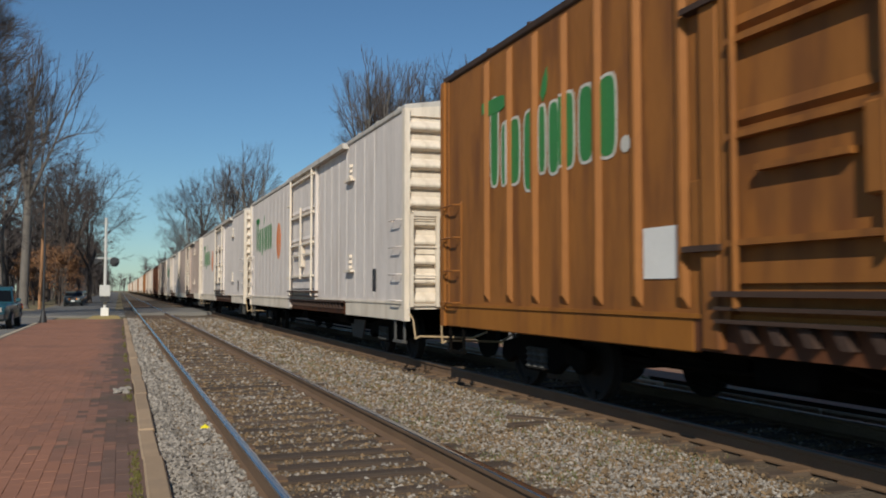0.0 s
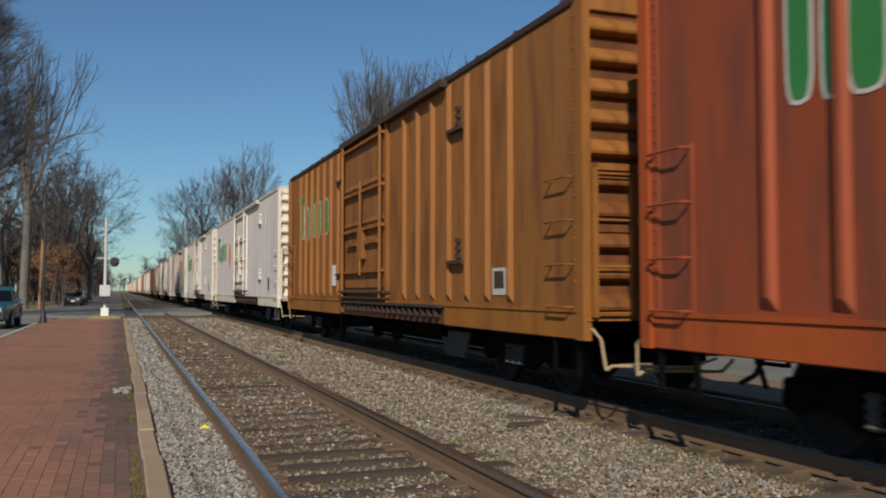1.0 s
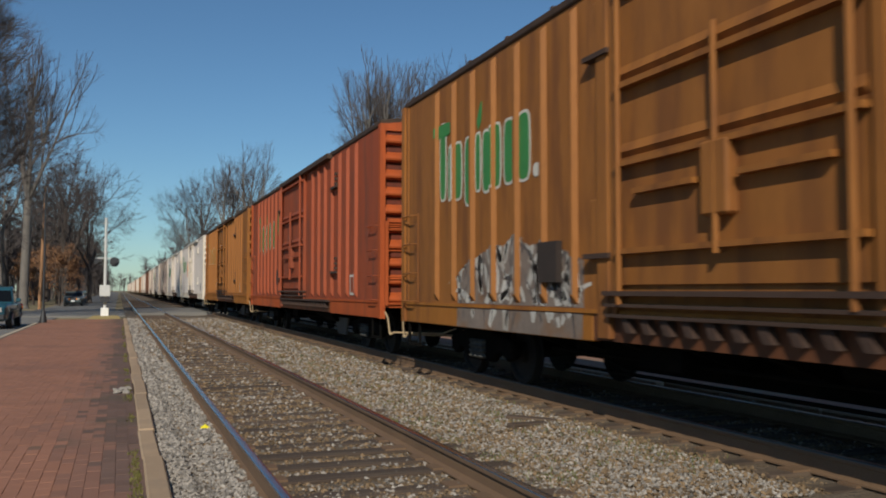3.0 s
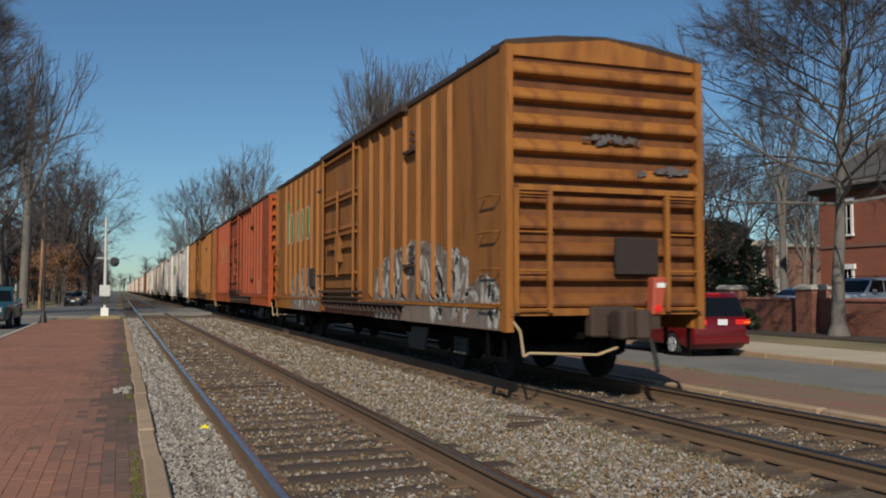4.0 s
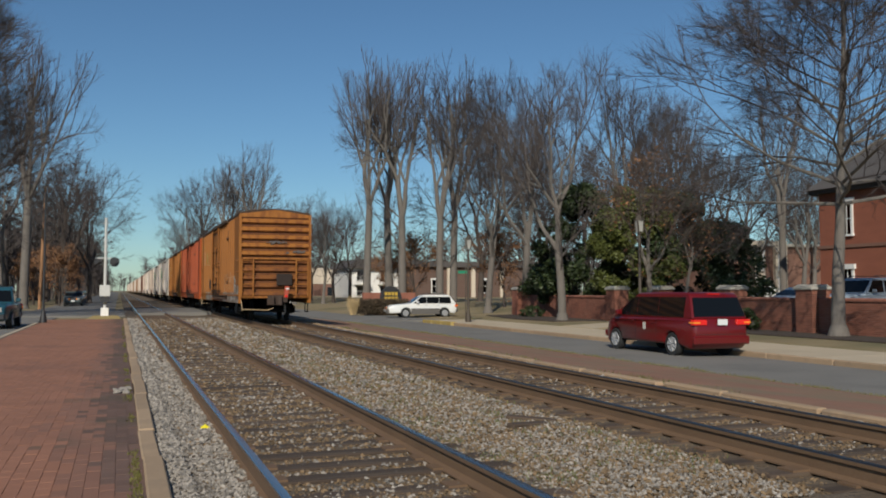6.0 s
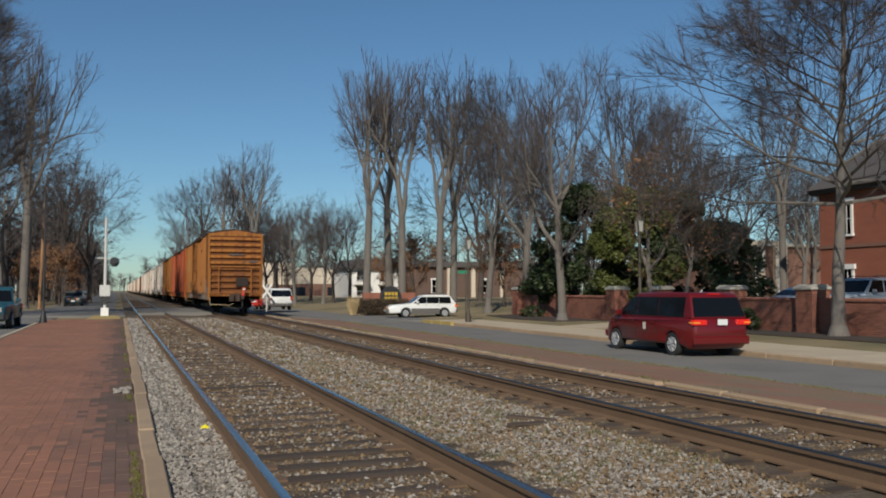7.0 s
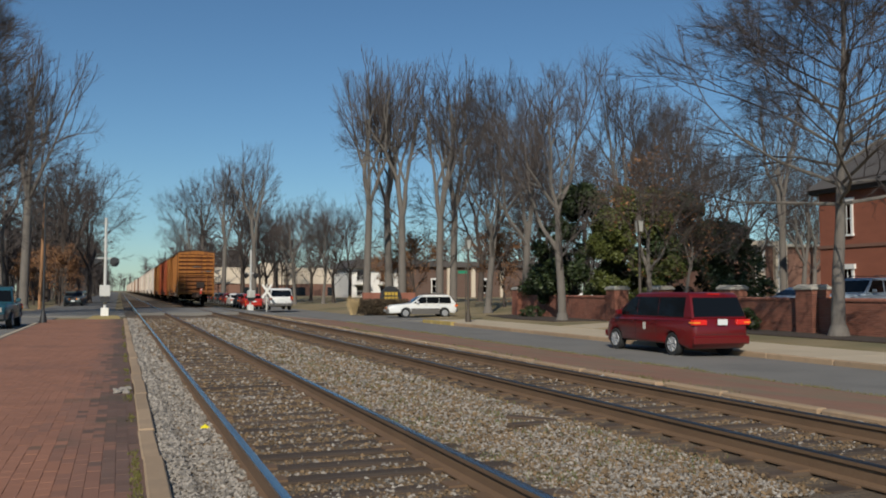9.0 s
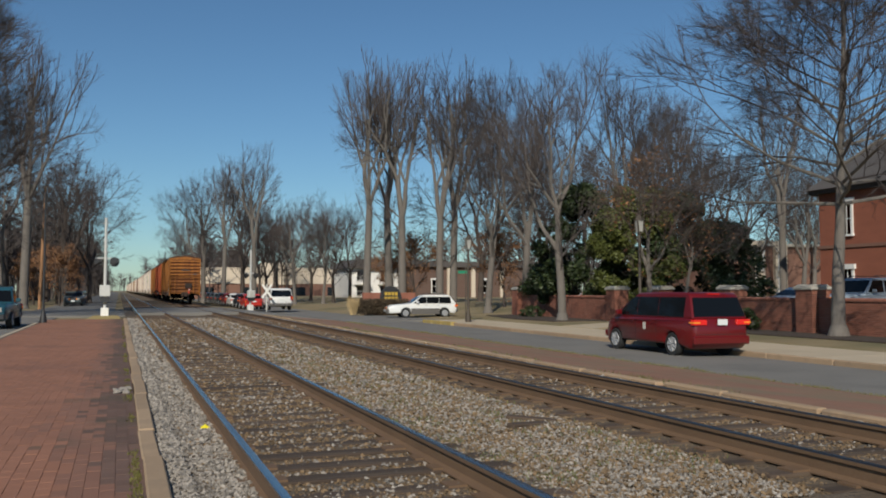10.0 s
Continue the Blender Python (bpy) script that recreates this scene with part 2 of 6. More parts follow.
def thing(name, label, category, group="", kind="", at=None):
    ob = new(name)
    ob.empty_display_size = 0.2
    if at is not None:
        ob.matrix_basis = at
    return tagged(ob, label, category, group, kind)


def solid(name, geo, material, label="", category="", group="", kind="structure", bevel=0.0, smooth=False, at=None):
    ob = new(name, geo.mesh(name, material, bevel, smooth))
    if at is not None:
        ob.matrix_basis = at
    return tagged(ob, label, category, group, kind)


# ---- ground ----
ROAD_Z, WALK_Z, PLAT_Z, RAIL_Z = -0.44, -0.30, 0.08, 0.17
TRACK_1, TRACK_2 = 1.728, 5.908


def strip(x_z, y0, y1, dy=4.0):
    """A sheet with a cross profile of (x, z) pairs, drawn along the track."""
    g = Geo()
    n = len(x_z)
    ys = list(np.arange(y0, y1, dy)) + [y1]
    vs = [(x, y, z) for y in ys for x, z in x_z]
    fs = [(k * n + i, k * n + i + 1, (k + 1) * n + i + 1, (k + 1) * n + i) for k in range(len(ys) - 1) for i in range(n - 1)]
    return g.add(vs, fs)


def build_ground():
    prof = [(-1500, -0.35), (-60, -0.25), (-14, -0.12), (-3.6, -0.12), (-3.0, -0.1), (0.0, -0.1), (7.5, -0.10), (8.6, -0.15), (10.5, -0.34), (12.0, ROAD_Z - 0.06),
            (16.7, ROAD_Z - 0.06), (19.8, -0.33), (26.6, -0.28), (31.0, 0.2), (60, 0.2), (1500, 0.0)]
    solid("ground", strip(prof, -60, 2500, 60), M_GRASS, "winter lawn of dull green and straw grass", "ground")
    solid("track_bed", strip([(0.3, 0.055), (0.45, 0.03), (0.86, 0.008), (1.02, -0.02), (2.47, -0.02), (2.65, 0.005), (3.2, -0.02), (4.2, -0.05), (5.0, -0.02), (7.2, -0.02), (7.75, -0.05)], -40, 500, 5),
          M_BALLAST, "brown-grey crushed stone track bed with weeds", "ballast")
    solid("verge", strip([(7.7, -0.03), (8.6, -0.07), (10.5, -0.25), (12.55, ROAD_Z + 0.012)], -40, 53, 5), M_STRIP,
          "worn red brick and dirt verge beside the street", "verge")
    solid("road", strip([(12.4, ROAD_Z), (14.4, ROAD_Z + 0.03), (16.66, ROAD_Z)], -40, 420, 10), M_ASPHALT, "worn grey asphalt street beside the railway", "road")
    solid("road_west", strip([(-12.5, -0.08), (-8, -0.03), (-3.2, -0.07)], -40, 53.2, 10), M_ASPHALT, "grey asphalt street along the platform", "road")
    solid("road_north", strip([(-5.9, -0.07), (-3, -0.03), (-0.3, -0.05)], 67.8, 680, 20), M_ASPHALT, "grey asphalt street beyond the crossing", "road")
    cross = Geo()
    cross.box(-40, 0.9, 53.0, 68, -0.2, 0.0)
    cross.box(0.9, 7.2, 53.0, 68, -0.2, 0.135)
    cross.prism([(7.2, -0.4), (7.2, 0.12), (12.5, ROAD_Z + 0.03), (12.5, -0.6)], "y", 53, 68)
    cross.box(12.5, 60, 50.5, 61, -0.6, ROAD_Z + 0.05)
    solid("crossing_road", cross, M_ASPHALT, "asphalt level crossing road over both tracks", "road")


build_ground()


# ---- tracks ----
def build_track(name, x, label, top_mat, seed):
    rng = random.Random(seed)
    track = thing(name, label, "railway track", "railway tracks", at=pose(x, 0, 0))
    prof = [(-0.07, 0.0), (0.07, 0.0), (0.07, 0.012), (0.014, 0.035), (0.012, 0.12), (0.034, 0.13), (0.036, 0.158), (-0.036, 0.158), (-0.034, 0.13), (-0.012, 0.12), (-0.014, 0.035), (-0.07, 0.012)]
    for s in (-1, 1):
        r = part("rail", Geo().prism(prof, "y", -40, 680), M_RAIL, track, "rust-brown steel rail", at=(s * 0.7535, 0, 0))
        top = [(-0.034, 0.158), (0.034, 0.158), (0.03, 0.168), (0.015, 0.17), (-0.015, 0.17), (-0.03, 0.168)]
        part("running_surface", Geo().prism(top, "y", -40, 680), top_mat, r, "bright worn rail head")
    tie = Geo().box(-1.16, 1.3, -0.115, 0.115, -0.16, 0.0).mesh("tie", M_TIE, bevel=0.012)
    plate = Geo().box(-0.18, 0.18, -0.09, 0.09, 0.0, 0.016).mesh("tie_plate", M_RAIL)
    for i in range(280):
        y = -8 + i * 0.505 + rng.uniform(-0.03, 0.03)
        t = part("tie", tie, None, track, at=pose(rng.uniform(-0.07, 0.07), y, rng.uniform(-0.012, 0.012), 0, 0, rng.uniform(-1.2, 1.2)))
        if -2 < y < 40:
            for s in (-1, 1):
                part("tie_plate", plate, None, t, at=(s * 0.7535, 0, 0))
    return track


# ---- freight cars ----
CAR_L, CAR_W, PITCH = 16.85, 1.405, 18.0
LONG_L, LONG_PITCH = 18.3, 20.2   # the white insulated cars are longer
DOOR0, DOOR1 = 7.05, 10.1


SHORT_L = 16.6


def ribs_of(length):
    """Where the side ribs stand on a car of this length."""
    extra = [11.1, 11.8] if length > 17 else []
    return [(1.76 if length < 16.7 else 1.96) + k * 0.71 for k in range(7)] + extra + [length - 5.83 + k * 0.71 for k in range(7)]


SILL_B, SILL_T = 0.74, 1.03


def paint(name, base, dirt, amount=0.35, metal=0.0):
    return mat(name, base, 0.62, metal, vary=0.35, scale=1.3, fine=16, bump=0.12, stretch=(2.2, 2.2, 0.45), dirt=dirt, dirt_amount=amount, dirt_scale=1.5, dist=0.006, per_object=0.05, spec=0.22)


def bogie_at(car, y, wheels, fine=True):
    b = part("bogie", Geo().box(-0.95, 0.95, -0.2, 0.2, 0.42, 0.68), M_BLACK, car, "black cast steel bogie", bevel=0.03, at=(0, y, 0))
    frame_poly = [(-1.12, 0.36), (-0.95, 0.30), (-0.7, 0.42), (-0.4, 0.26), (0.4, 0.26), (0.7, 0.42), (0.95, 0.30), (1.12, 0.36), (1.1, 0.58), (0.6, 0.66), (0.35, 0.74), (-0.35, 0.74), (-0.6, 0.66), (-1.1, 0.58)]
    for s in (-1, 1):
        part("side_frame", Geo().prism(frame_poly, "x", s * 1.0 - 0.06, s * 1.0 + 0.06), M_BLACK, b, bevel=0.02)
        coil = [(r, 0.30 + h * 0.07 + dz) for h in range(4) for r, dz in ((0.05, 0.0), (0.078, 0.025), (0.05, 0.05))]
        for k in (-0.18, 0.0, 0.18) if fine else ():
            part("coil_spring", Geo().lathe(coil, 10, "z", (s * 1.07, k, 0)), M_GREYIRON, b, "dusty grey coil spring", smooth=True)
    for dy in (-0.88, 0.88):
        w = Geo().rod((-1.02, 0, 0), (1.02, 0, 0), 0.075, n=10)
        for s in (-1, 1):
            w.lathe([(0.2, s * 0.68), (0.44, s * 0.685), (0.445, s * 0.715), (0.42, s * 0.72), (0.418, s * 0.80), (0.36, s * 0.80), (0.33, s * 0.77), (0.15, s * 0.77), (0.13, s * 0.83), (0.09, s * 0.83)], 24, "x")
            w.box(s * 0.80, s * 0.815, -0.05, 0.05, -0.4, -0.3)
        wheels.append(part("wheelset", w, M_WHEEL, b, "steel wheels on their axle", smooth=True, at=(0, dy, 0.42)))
    return b


def logo(car, s, y0, z0, length):
    """Plain shapes of the maker's lettering: tall green blocks with a pale rim. Runs forward to back."""
    x = s * (CAR_W + 0.004)
    heads = [(0.10, 0.25, 0.02, 1.12), (0.44, 0.16, 0.0, 0.76), (0.67, 0.33, -0.02, 0.79), (1.10, 0.30, -0.14, 0.92), (1.49, 0.17, 0.02, 0.76),
             (1.74, 0.25, -0.02, 0.79), (2.06, 0.28, 0.0, 0.80), (2.43, 0.31, 0.01, 0.78), (2.83, 0.36, 0.0, 0.80)]

    def blob(a, w, z, h, grow, d):
        p = []
        for k in range(16):
            t = 2 * math.pi * k / 16
            c, q = math.cos(t), math.sin(t)
            p.append((a + w / 2 + (w / 2 + grow) * math.copysign(abs(c) ** 0.55, c), z + h / 2 + (h / 2 + grow) * math.copysign(abs(q) ** 0.45, q)))
        g = Geo().prism([(y0 - q[0], z0 + q[1]) for q in p], "x", x, x + s * d)
        for rb in ribs_of(length):   # the same paint where it crosses a rib
            if y0 - a - w - grow < rb - 0.03 and rb + 0.03 < y0 - a + grow:
                xr = s * (CAR_W + 0.061)
                g.box(min(xr, xr + s * d), max(xr, xr + s * d), rb - 0.03, rb + 0.03, z0 + z - grow + 0.03, z0 + z + h + grow - 0.03)
        return g

    for a, w, z, h in heads:
        g = blob(a, w * 0.86, z, h, 0.035, 0.003)
        k = part("lettering_rim", g, M_PALE, car, "faded white rim of the lettering")
        part("lettering_block", blob(a, w * 0.86, z, h, 0.0, 0.006), M_GREEN, k, "green painted lettering block")
        if h > 1:
            part("lettering_foot", blob(a - 0.22, 0.66, z + h - 0.19, 0.2, 0, 0.0095), M_GREEN, k)
    leaf = [(y0 - 1.58, z0 + 0.83), (y0 - 1.67, z0 + 0.92), (y0 - 1.70, z0 + 1.05), (y0 - 1.69, z0 + 1.21), (y0 - 1.58, z0 + 1.08), (y0 - 1.52, z0 + 0.93)]
    part("leaf_mark", Geo().prism(leaf, "x", x, x + s * 0.006), M_GREEN, car, "green painted leaf shape")
    dot = [(y0 - 3.32 + 0.085 * math.cos(k * 0.628), z0 + 0.07 + 0.085 * math.sin(k * 0.628)) for k in range(10)]
    part("pale_dot", Geo().prism(dot, "x", x, x + s * 0.006), M_PALE, car, "pale painted dot")


def spray(car, s, y0, y1, z0, z1, seed, count=26):
    """Spray paint: a ragged pale ground with thick light strokes and thin dark outlines, on the sheet and on the ribs."""
    rng = random.Random(seed)
    x = s * (CAR_W + 0.003)

    def top(y):
        u = (y - y0) / (y1 - y0)
        return z0 + (z1 - z0) * (0.55 + 0.45 * math.sin(math.pi * (0.12 + 0.8 * u))) * (0.86 + 0.14 * noise.noise(Vector((y * 2.6, seed, 0))))

    g = Geo()
    n = int((y1 - y0) / 0.06)
    prev = None
    for i in range(n + 1):
        y = y0 + (y1 - y0) * i / n
        lo = z0 + 0.25 * max(0, noise.noise(Vector((y * 1.7, seed + 5, 0))))
        cur = ((x, y, max(1.075, lo)), (x, y, max(1.12, top(y) - 0.1 * abs(noise.noise(Vector((y * 6, seed + 9, 0)))))))
        if prev:
            g.add([prev[0], prev[1], cur[1], cur[0]], [(0, 1, 2, 3)])
        low = ((s * (CAR_W + 0.0155), y, SILL_B + 0.01), (s * (CAR_W + 0.0155), y, SILL_T - 0.012))
        if prev:
            g.add([plow[0], plow[1], low[1], low[0]], [(0, 1, 2, 3)])
        prev, plow = cur, low
    for r in ribs_of(CAR_L):
        if y0 < r < y1:
            xr = s * (CAR_W + 0.065)
            g.add([(xr, r - 0.03, 1.21), (xr, r + 0.03, 1.21), (xr, r + 0.03, top(r)), (xr, r - 0.03, top(r))], [(0, 1, 2, 3)])
    part("graffiti_ground", g, M_SPRAYG, car, "grey-brown sprayed ground of the graffiti", kind="stuff")
    for layer, (m, nm, k_) in enumerate(((M_SPRAY, "pale_graffiti", count), (M_SPRAYD, "dark_graffiti", count))):
        g = Geo()
        for _ in range(k_):
            cy, cz = rng.uniform(y0, y1), rng.uniform(z0, z1 - 0.35)
            a = rng.uniform(0.9, 2.2)
            ln = rng.uniform(0.35, 0.9)
            wd = rng.uniform(0.09, 0.17) if layer == 0 else rng.uniform(0.02, 0.045)
            bend = rng.uniform(-1.6, 1.6)
            prev = None
            for k in range(8):
                u = k / 7
                ww = wd * (0.4 + 0.6 * math.sin(math.pi * min(1, u * 1.1 + 0.1)))
                w = (math.cos(a), math.sin(a))
                xx = x + s * (0.002 + 0.003 * layer) if cz > 1.06 else s * (CAR_W + 0.019 + 0.003 * layer)
                lo, hi = (1.08, top(cy)) if cz > 1.06 else (SILL_B + 0.01, SILL_T - 0.012)
                pa = (xx, cy - w[1] * ww / 2, min(hi, max(lo, cz + w[0] * ww / 2)))
                pb = (xx, cy + w[1] * ww / 2, min(hi, max(lo, cz - w[0] * ww / 2)))
                if prev and abs(prev[0][0] - xx) < 0.001:
                    g.add([prev[0], prev[1], pb, pa], [(0, 1, 2, 3)])
                prev = (pa, pb)
                cy, cz = cy + w[0] * ln / 7, cz + w[1] * ln / 7
                a += bend / 7
        part(nm, g, m, car, "grey-white spray-painted strokes" if layer == 0 else "dark outlines of the graffiti", kind="stuff")


def boxcar(label, col, sill_col, end_col, roof_col, smooth_side=False, detail=True, end_dirt=None, end_grime=None, length=CAR_L):
    car = thing("boxcar", label, "freight car", "cars of the freight train")
    W, L = CAR_W, LONG_L if smooth_side else length
    end_dirt = end_dirt or end_col
    roof = [(-W, 4.30), (-W - 0.03, 4.32), (-W - 0.03, 4.40), (-W * 0.5, 4.52), (0, 4.57), (W * 0.5, 4.52), (W + 0.03, 4.40), (W + 0.03, 4.32), (W, 4.30)]
    for s in (-1, 1):
        part("side_wall", Geo().box(min(s * (W - 0.06), s * W), max(s * (W - 0.06), s * W), 0.0, L, 1.05, 4.31), col, car)
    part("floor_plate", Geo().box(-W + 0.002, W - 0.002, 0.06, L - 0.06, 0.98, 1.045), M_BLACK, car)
    part("roof", Geo().prism(roof, "y", -0.04, L + 0.04), roof_col, car, bevel=0.01)
    seam = Geo().prism([(-W - 0.02, 4.40), (-W * 0.5, 4.525), (0, 4.575), (W * 0.5, 4.525), (W + 0.02, 4.40), (W + 0.02, 4.43), (W * 0.5, 4.56), (0, 4.61), (-W * 0.5, 4.56), (-W - 0.02, 4.43)], "y", -0.025, 0.025).mesh("roof_seam", roof_col)
    for i in range(14 if detail else 0):
        part("roof_seam", seam, None, car, at=(0, 0.4 + i * (L - 0.8) / 13, 0))
    for s in (-1, 1) if detail else (-1,):
        # sill
        for a, b in ((0.0, DOOR0 - 2.95), (DOOR1 + 0.55, L)):
            part("side_sill", Geo().prism([(s * W * 0.94, SILL_T), (s * (W + 0.012), SILL_T), (s * (W + 0.012), SILL_B), (s * W * 0.94, SILL_B)], "y", a, b), sill_col, car, bevel=0.012)
        part("sill_rail", Geo().box(min(s * W, s * (W + 0.03)), max(s * W, s * (W + 0.03)), 0.0, L, SILL_T - 0.005, SILL_T + 0.035), sill_col, car)
        # ribs
        d = 0.009 if smooth_side else 0.062
        rib_w = 0.05 if smooth_side else 0.06
        rib = Geo().add([(s * W, -rib_w, 1.10), (s * (W + d), -rib_w * 0.5, 1.20), (s * (W + d), rib_w * 0.5, 1.20), (s * W, rib_w, 1.10),
                         (s * W, -rib_w, 4.27), (s * (W + d), -rib_w * 0.5, 4.2), (s * (W + d), rib_w * 0.5, 4.2), (s * W, rib_w, 4.27)],
                        [(0, 1, 5, 4), (1, 2, 6, 5), (2, 3, 7, 6), (0, 3, 2, 1), (4, 5, 6, 7)]).mesh("rib", col)
        for y in ribs_of(L):
            part("rib", rib, None, car, at=(0, y, 0))
        # corner posts with rivets
        for y in (0.07, L - 0.07):
            cp = Geo().box(min(s * W, s * (W + 0.02)), max(s * W, s * (W + 0.02)), y - 0.09, y + 0.09, SILL_T, 4.32)
            for r in range(26 if detail else 0):
                cp.lathe([(0.018, s * (W + 0.018)), (0.012, s * (W + 0.03))], 5, "x", (0, y + (0.05 if y < 1 else -0.05), 1.35 + r * 0.113))
            part("corner_post", cp, col, car)
        # plug door
        x0 = s * (W + 0.01)
        door = part("door", Geo().box(min(s * (W - 0.02), s * (W + 0.035)), max(s * (W - 0.02), s * (W + 0.035)), DOOR0, DOOR1, 1.3, 4.2), col, car, "plug door with bars and locking rods", bevel=0.01)
        bar = Geo().box(min(x0, s * (W + 0.125)), max(x0, s * (W + 0.125)), DOOR0 + 0.03, DOOR1 - 0.03, -0.025, 0.025).mesh("door_bar", sill_col if smooth_side else col)
        for z in (4.12, 3.18, 2.44, 1.62):
            part("door_bar", bar, None, door, at=(0, 0, z))
        for z in (3.30, 2.56):
            part("pressed_fold", Geo().prism([(s * (W + 0.034), z - 0.05), (s * (W + 0.07), z), (s * (W + 0.034), z + 0.09)], "y", DOOR0 + 0.05, DOOR1 - 0.05), col, door, "pressed fold across the door")
        for ya, yb in ((DOOR0 + 0.3, DOOR0 + 1.25), (DOOR0 + 1.8, DOOR1 - 0.35)):
            part("handhold", Geo().box(min(x0, s * (W + 0.12)), max(x0, s * (W + 0.12)), ya, yb, 2.14, 2.19), sill_col if smooth_side else col, door, "ledge-shaped handhold")
        rod_col = sill_col if smooth_side else col
        for y in (DOOR0 + 0.12, DOOR1 - 0.12):
            part("locking_rod", Geo().rod((s * (W + 0.12), y, 1.12), (s * (W + 0.12), y, 4.25), 0.03), rod_col, door, "vertical locking rod")
        part("locking_rod", Geo().rod((s * (W + 0.12), DOOR0 + 1.5, 1.55), (s * (W + 0.12), DOOR0 + 1.5, 3.4), 0.028), rod_col, door, "vertical locking rod")
        part("gear_case", Geo().box(min(x0, s * (W + 0.14)), max(x0, s * (W + 0.14)), DOOR0 + 1.33, DOOR0 + 1.67, 1.85, 2.45), rod_col, door, bevel=0.02)
        part("gear_wheel", Geo().lathe([(0.02, s * (W + 0.05)), (0.11, s * (W + 0.06)), (0.11, s * (W + 0.1)), (0.02, s * (W + 0.11))], 12, "x", (0, DOOR0 + 1.5, 2.05)), M_LOWTRACK, door)
        for y in (DOOR0 - 0.06, DOOR1 + 0.06):
            part("door_post", Geo().box(min(s * W, s * (W + 0.07)), max(s * W, s * (W + 0.07)), y - 0.05, y + 0.05, SILL_T, 4.3), col, car)
        # upper and lower door tracks, in front of the panel beside the door
        part("upper_track", Geo().box(min(s * W, s * (W + 0.14)), max(s * W, s * (W + 0.14)), DOOR0 - 3.1, DOOR1 + 0.15, 4.25, 4.36), roof_col, car)
        g = Geo()
        for za, zb, dp in ((1.205, 1.25, 0.15), (1.10, 1.13, 0.13), (1.0, 1.03, 0.12)):
            g.box(min(s * W, s * (W + dp)), max(s * W, s * (W + dp)), DOOR0 - 0.15, DOOR1 + 0.15, za, zb)
        g.box(min(s * W, s * (W + 0.12)), max(s * W, s * (W + 0.12)), DOOR0 - 2.95, DOOR0 - 0.16, 1.0, 1.04)
        part("lower_track", g, M_LOWTRACK, car, "dark greasy lower door track")
        part("track_plate", Geo().box(min(s * W * 0.97, s * (W + 0.01)), max(s * W * 0.97, s * (W + 0.01)), DOOR0 - 2.94, DOOR1 + 0.54, SILL_B + 0.02, SILL_T - 0.006), P_TRACK, car, "rust-stained plate below the door")
        tooth = Geo().prism([(0.0, 0.86), (0.09, 0.86), (0.17, 0.99), (0.05, 0.99)], "x", s * (W + 0.012), s * (W + 0.09)).mesh("track_bracket", M_LOWTRACK)
        for k in range(19 if detail else 0):
            part("track_bracket", tooth, None, car, at=(0, DOOR0 - 2.8 + k * 0.31, 0))
        # lock stands on the front side of the door
        part("lock_stand", Geo().box(min(s * W, s * (W + 0.075)), max(s * W, s * (W + 0.075)), DOOR1 + 0.14, DOOR1 + 0.36, SILL_B + 0.04, 4.2), col, car, bevel=0.012)
        for z in (1.62, 3.62):
            part("lock_bracket", Geo().box(min(s * W, s * (W + 0.11)), max(s * W, s * (W + 0.11)), DOOR1 + 0.1, DOOR1 + 0.58, z - 0.05, z), M_LOWTRACK if not smooth_side else sill_col, car)
            part("lock_plate", Geo().box(min(s * W, s * (W + 0.03)), max(s * W, s * (W + 0.03)), DOOR1 + 0.36, DOOR1 + 0.56, z, z + 0.55), col, car, bevel=0.008)
        # lock brackets
        y_lock = 3.22 if L < 16.7 else 3.40
        for z in (3.56, 1.68):
            q = part("lock_bracket", Geo().box(min(s * W, s * (W + 0.10)), max(s * W, s * (W + 0.10)), y_lock, y_lock + 0.58, z - 0.05, z), M_LOWTRACK if not smooth_side else sill_col, car)
            for k in range(3):
                part("lock_tooth", Geo().box(min(s * W, s * (W + 0.06)), max(s * W, s * (W + 0.06)), y_lock + 0.22, y_lock + 0.32, z + 0.03 + k * 0.11, z + 0.09 + k * 0.11), M_LOWTRACK if not smooth_side else sill_col, q)
        # side ladders at both corners
        for ya, yb in ((0.15, 0.68), (L - 0.62, L - 0.1)):
            lad = part("side_ladder", Geo().box(min(s * W, s * (W + 0.02)), max(s * W, s * (W + 0.02)), ya - 0.03, ya + 0.03, 1.05, 2.5), col, car)
            for z in (1.08, 1.53, 2.0, 2.46) if detail else ():
                part("rung", Geo().path([(s * W, ya, z), (s * (W + 0.11), ya + 0.02, z), (s * (W + 0.11), yb - 0.02, z), (s * W, yb, z)], 0.013), col, lad)
            st = Geo()
            for q in (ya, yb):
                st.prism([(q - 0.03, 0.8), (q + 0.03, 0.8), (q + 0.03, 0.36), (q - 0.03, 0.36)], "x", s * (W - 0.05), s * (W - 0.02))
            st.box(min(s * (W - 0.08), s * (W + 0.01)), max(s * (W - 0.08), s * (W + 0.01)), ya, yb, 0.36, 0.40)
            part("stirrup_step", st, M_GREYIRON if smooth_side else M_BLACK, car)
    # ends
    ridge, low_ridge = {}, {}
    for s in (-1, 1):
        pr = [(0.0, 0.0), (s * 0.075, 0.012), (s * 0.115, 0.035), (s * 0.125, 0.065), (s * 0.11, 0.10), (s * 0.06, 0.155), (0.0, 0.20)]
        ridge[s] = Geo().prism(pr, "x", -W + 0.05, W - 0.05).mesh("corrugation", end_col)
        low_ridge[s] = ridge[s]
        if end_dirt is not end_col:
            low_ridge[s] = Geo().prism(pr, "x", -W + 0.05, W - 0.05).mesh("corrugation", end_grime)
